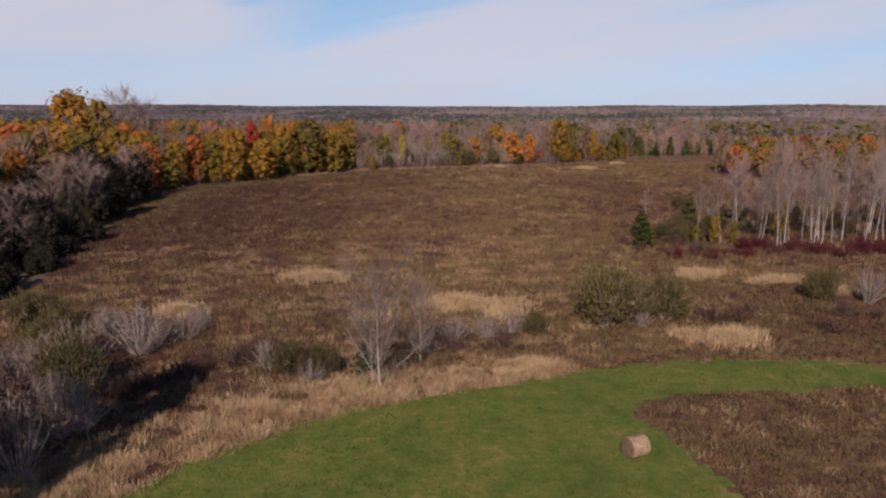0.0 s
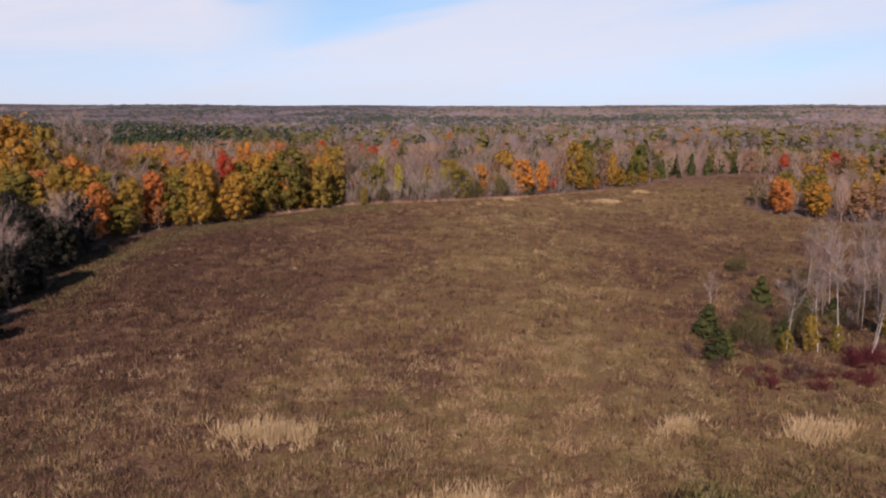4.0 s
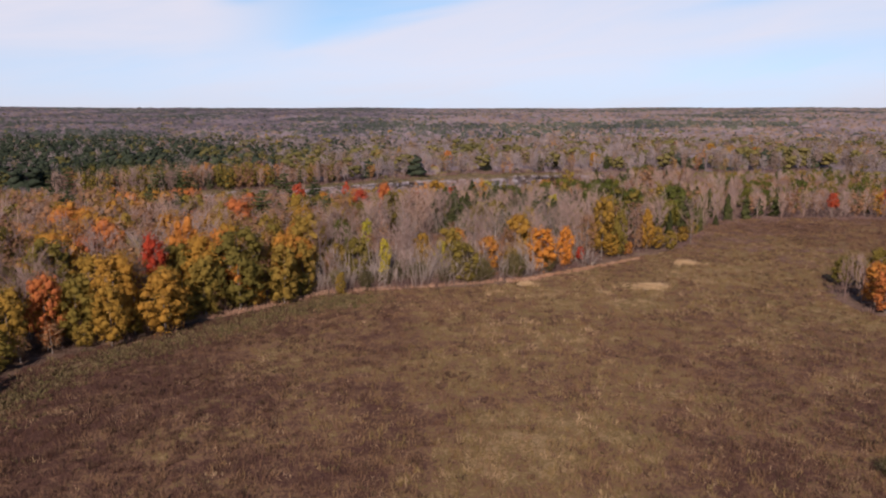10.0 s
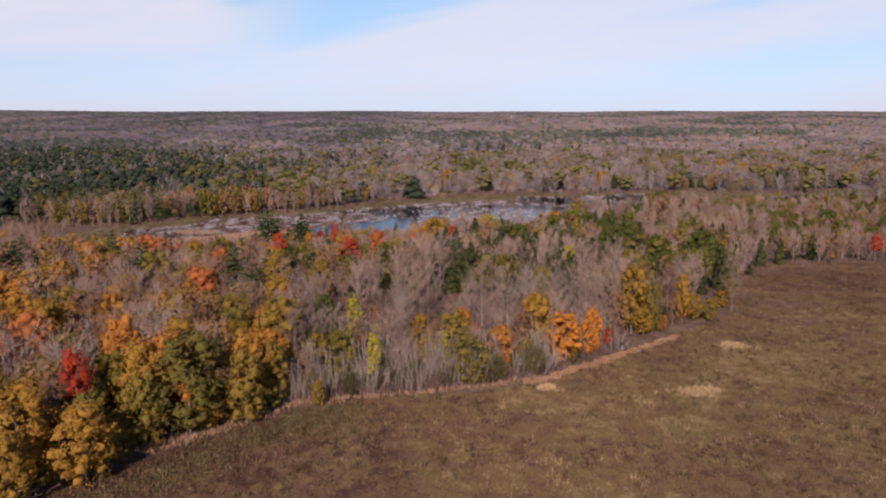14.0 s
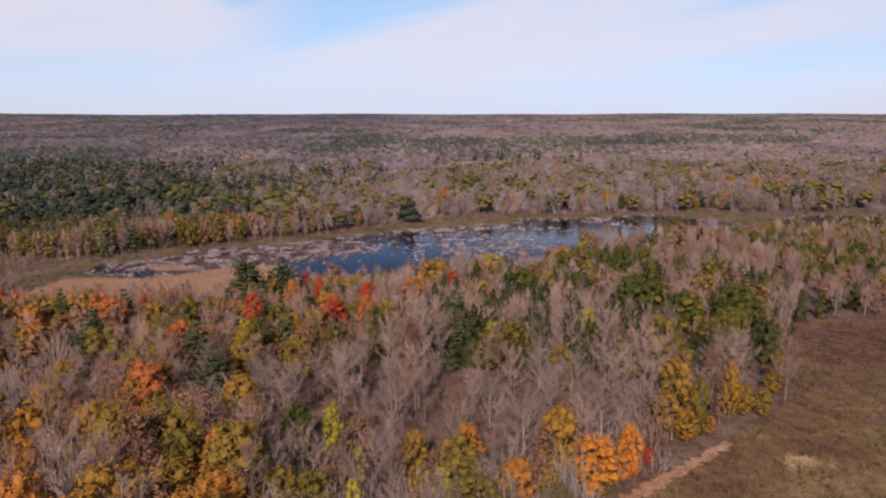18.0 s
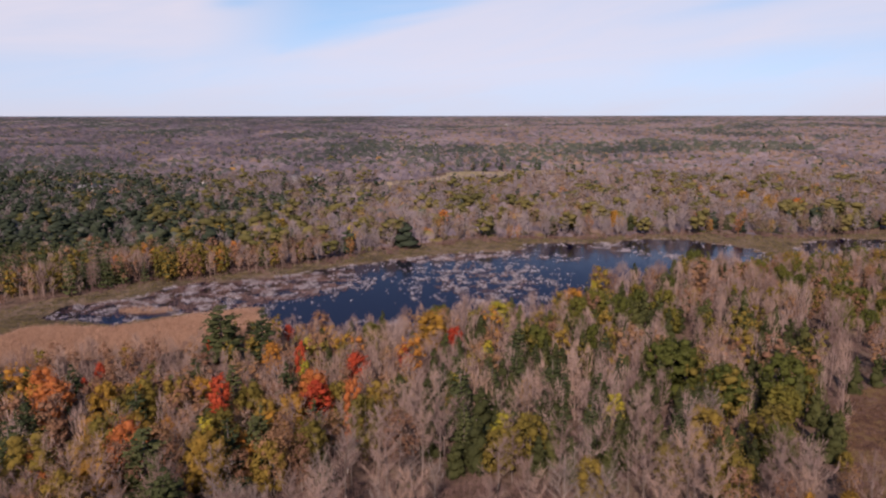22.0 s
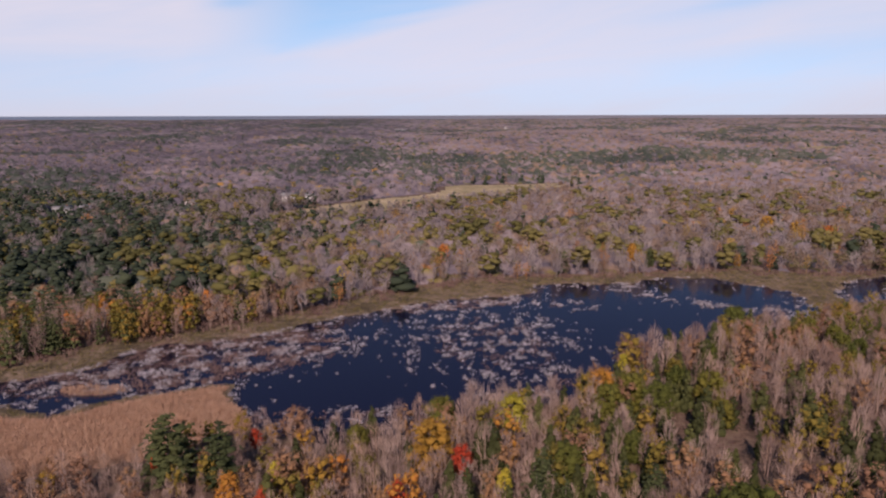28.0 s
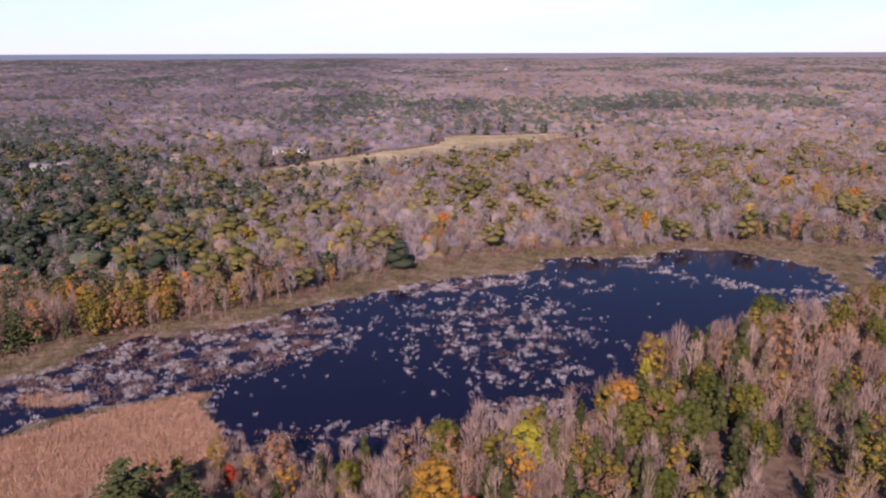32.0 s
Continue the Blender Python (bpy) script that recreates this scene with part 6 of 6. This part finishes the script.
for i in range(10):
    plant_shrub("dark", grow.uniform(-3, 8), grow.uniform(60, 63), grow.uniform(0.8, 1.6), 1.4)
for i in range(52):
    plant_shrub("dogwood", 42 + 38 * grow.random(), 97.5 + 8 * grow.random(), grow.uniform(1.2, 2.1), 1.6)
for i in range(24):
    u = grow.random()
    plant_shrub("bare" if grow.random() < 0.6 else "willow", -53 - 8 * u - 3 * grow.random(), 62 + 66 * u, grow.uniform(2.5, 5), 1.1)
for x, y, h in ((33.5, 110, 2.6), (36, 113, 2.8), (35, 107, 2.4), (41, 113, 3.0), (44, 117, 2.6), (39, 120, 2.2)):
    plant_shrub("willow", x, y, h, 1.1)
for i in range(16):
    plant_shrub("dogwood", 30 + 12 * grow.random(), 96 + 5 * grow.random(), grow.uniform(0.8, 1.5), 1.5)
for i in range(22):
    plant_shrub("dark", 26 + 26 * grow.random(), 98 + 10 * grow.random(), grow.uniform(0.9, 1.8), 1.3)

for i in range(34):
    u = grow.random()
    plant_shrub(("dark", "dark", "willow", "bare")[i % 4], 34 + 10 * u + 30 * grow.random(), 108 + 40 * u, grow.uniform(1.2, 2.6), 1.4)
for i in range(12):
    plant_shrub(("dark", "bare", "bare")[i % 3], -23 - 13 * grow.random(), 37 + 24 * grow.random(), grow.uniform(2.5, 5.0), 1.1)

# olive and leafless bushes at the front of the leafless wood
for i in range(30):
    u = grow.random()
    plant_shrub(("willow", "bare", "willow")[i % 3], -24 + 58 * u + grow.normal(0, 1), float(np.interp(u, (0, 0.25, 0.5, 0.7, 1), (223, 226, 228, 233, 249))) + abs(grow.normal(0, 3)), grow.uniform(2.5, 5.5), grow.uniform(0.9, 1.2))

# ---- the round bale on the mown strip ----
HAY = surface("weathered_hay", [(0.1, (0.20, 0.13, 0.085)), (0.5, (0.34, 0.23, 0.155)), (0.9, (0.46, 0.33, 0.24))], 0.5, 0.06, 0.8)
HAY_END = surface("hay_bale_end", [(0.1, (0.10, 0.065, 0.045)), (0.5, (0.18, 0.12, 0.08)), (0.9, (0.30, 0.21, 0.14))], 0.4, 0.05, 0.8)


def round_bale(x, y, turn):
    top = tagged(new("round_hay_bale"), "weathered tan round hay bale lying on the mown grass", "hay bale")
    roll = Shape()
    sides, r, l = 40, 0.64, 1.2
    a = np.arange(sides) * 2 * np.pi / sides
    rows = []
    for k, u in enumerate(np.linspace(-0.5, 0.5, 13)):
        rr = r * (1 - 0.035 * (abs(u) > 0.45) + 0.008 * np.sin(k * 2.3)) * (1 + 0.012 * np.sin(5 * a + k) + 0.01 * np.sin(11 * a + 2 * k))
        rows.append(np.stack([np.full(sides, u * l), np.cos(a) * rr, np.maximum(np.sin(a) * rr, -0.60) + 0.60], 1))
    q = [(i * sides + j, i * sides + (j + 1) % sides, (i + 1) * sides + (j + 1) % sides, (i + 1) * sides + j) for i in range(12) for j in range(sides)]
    roll.add(np.concatenate(rows), q=q)
    part("hay_roll", roll.mesh("hay_roll", HAY, smooth=True), top)
    for end in (-1, 1):
        s = Shape()
        rings = [np.stack([np.full(sides, end * (l / 2 + 0.02 * np.cos(f * 21) + 0.02)), np.cos(a) * r * f * 0.97, np.maximum(np.sin(a) * r * f * 0.97, -0.59) + 0.60], 1) for f in (1, 0.85, 0.7, 0.55, 0.4, 0.25, 0.1)]
        rings.append(np.array([[end * (l / 2 + 0.02), 0, 0.60]]))
        q = [(i * sides + j, i * sides + (j + 1) % sides, (i + 1) * sides + (j + 1) % sides, (i + 1) * sides + j) for i in range(6) for j in range(sides)]
        t = [(6 * sides + j, 6 * sides + (j + 1) % sides, 7 * sides) for j in range(sides)]
        s.add(np.concatenate(rings), t=t, q=q)
        part("bale_end", s.mesh("bale_end", HAY_END), top, "dark coiled end of the bale")
    for u in (-0.4, -0.2, 0.0, 0.2, 0.4):
        s = Shape()
        tube(s, np.stack([np.full(sides + 1, u * l), np.cos(np.append(a, 0)) * r * 1.012, np.maximum(np.sin(np.append(a, 0)) * r * 1.012, -0.60) + 0.60], 1), [0.008] * (sides + 1), 4)
        part("twine", s.mesh("twine", STRAW), top)
    top.matrix_basis = pose(x, y, float(land(x, y)) + 0.19, 0, 0, turn)


round_bale(11.5, 40.9, 24)

# ---- far houses ----
SIDING = plain("white_siding", (0.5, 0.48, 0.47), 0.7, 0.6, 0.08)
ROOFING = plain("grey_roof_shingle", (0.22, 0.215, 0.22), 0.8, 0.5)
GLASS = plain("dark_window_glass", (0.03, 0.035, 0.045), 0.15, 0.5)
BRICK = plain("chimney_brick", (0.28, 0.14, 0.10), 0.9, 0.2)


def box(x0, x1, y0, y1, z0, z1):
    v = [(x, y, z) for z in (z0, z1) for y in (y0, y1) for x in (x0, x1)]
    return Shape().add(v, q=[(0, 2, 3, 1), (4, 5, 7, 6), (0, 1, 5, 4), (2, 6, 7, 3), (0, 4, 6, 2), (1, 3, 7, 5)])


def house(x, y, turn, w, d):
    top = tagged(new("house"), "pale gabled house half hidden in the woods", "house", "houses in the woods")
    h, rise = 5.2, d * 0.32
    walls = Shape().add([(-w / 2, -d / 2, -1), (w / 2, -d / 2, -1), (w / 2, d / 2, -1), (-w / 2, d / 2, -1), (-w / 2, -d / 2, h), (w / 2, -d / 2, h), (w / 2, d / 2, h), (-w / 2, d / 2, h), (-w / 2, 0, h + rise), (w / 2, 0, h + rise)],
                        t=[(4, 8, 7), (5, 6, 9)], q=[(0, 1, 5, 4), (1, 2, 6, 5), (2, 3, 7, 6), (3, 0, 4, 7)])
    part("wall", walls.mesh("wall", SIDING), top)
    for side in (-1, 1):
        e, z = side * (d / 2 + 0.5), h - rise * 0.5 / (d / 2) + 0.12
        roof = Shape().add([(-w / 2 - 0.4, e, z), (w / 2 + 0.4, e, z), (w / 2 + 0.4, 0, h + rise + 0.12), (-w / 2 - 0.4, 0, h + rise + 0.12), (-w / 2 - 0.4, e, z + 0.2), (w / 2 + 0.4, e, z + 0.2), (w / 2 + 0.4, 0, h + rise + 0.32), (-w / 2 - 0.4, 0, h + rise + 0.32)],
                           q=[(0, 1, 2, 3), (4, 7, 6, 5), (0, 4, 5, 1), (1, 5, 6, 2), (3, 2, 6, 7), (0, 3, 7, 4)])
        part("roof", roof.mesh("roof", ROOFING), top)
    n = max(2, int(w // 4))
    for i in range(n):
        cx = -w / 2 + w * (i + 0.5) / n
        for z0 in (0.9, 3.3):
            part("window", box(cx - 0.55, cx + 0.55, -d / 2 - 0.06, -d / 2 + 0.05, z0, z0 + 1.3).mesh("window", GLASS), top)
    part("chimney", box(w * 0.2, w * 0.2 + 0.9, -0.5, 0.4, h + rise - 0.8, h + rise + 1.2).mesh("chimney", BRICK), top)
    top.matrix_basis = pose(x, y, float(land(x, y)) + 0.1, 0, 0, turn)


for row in HOUSES:
    house(*row)
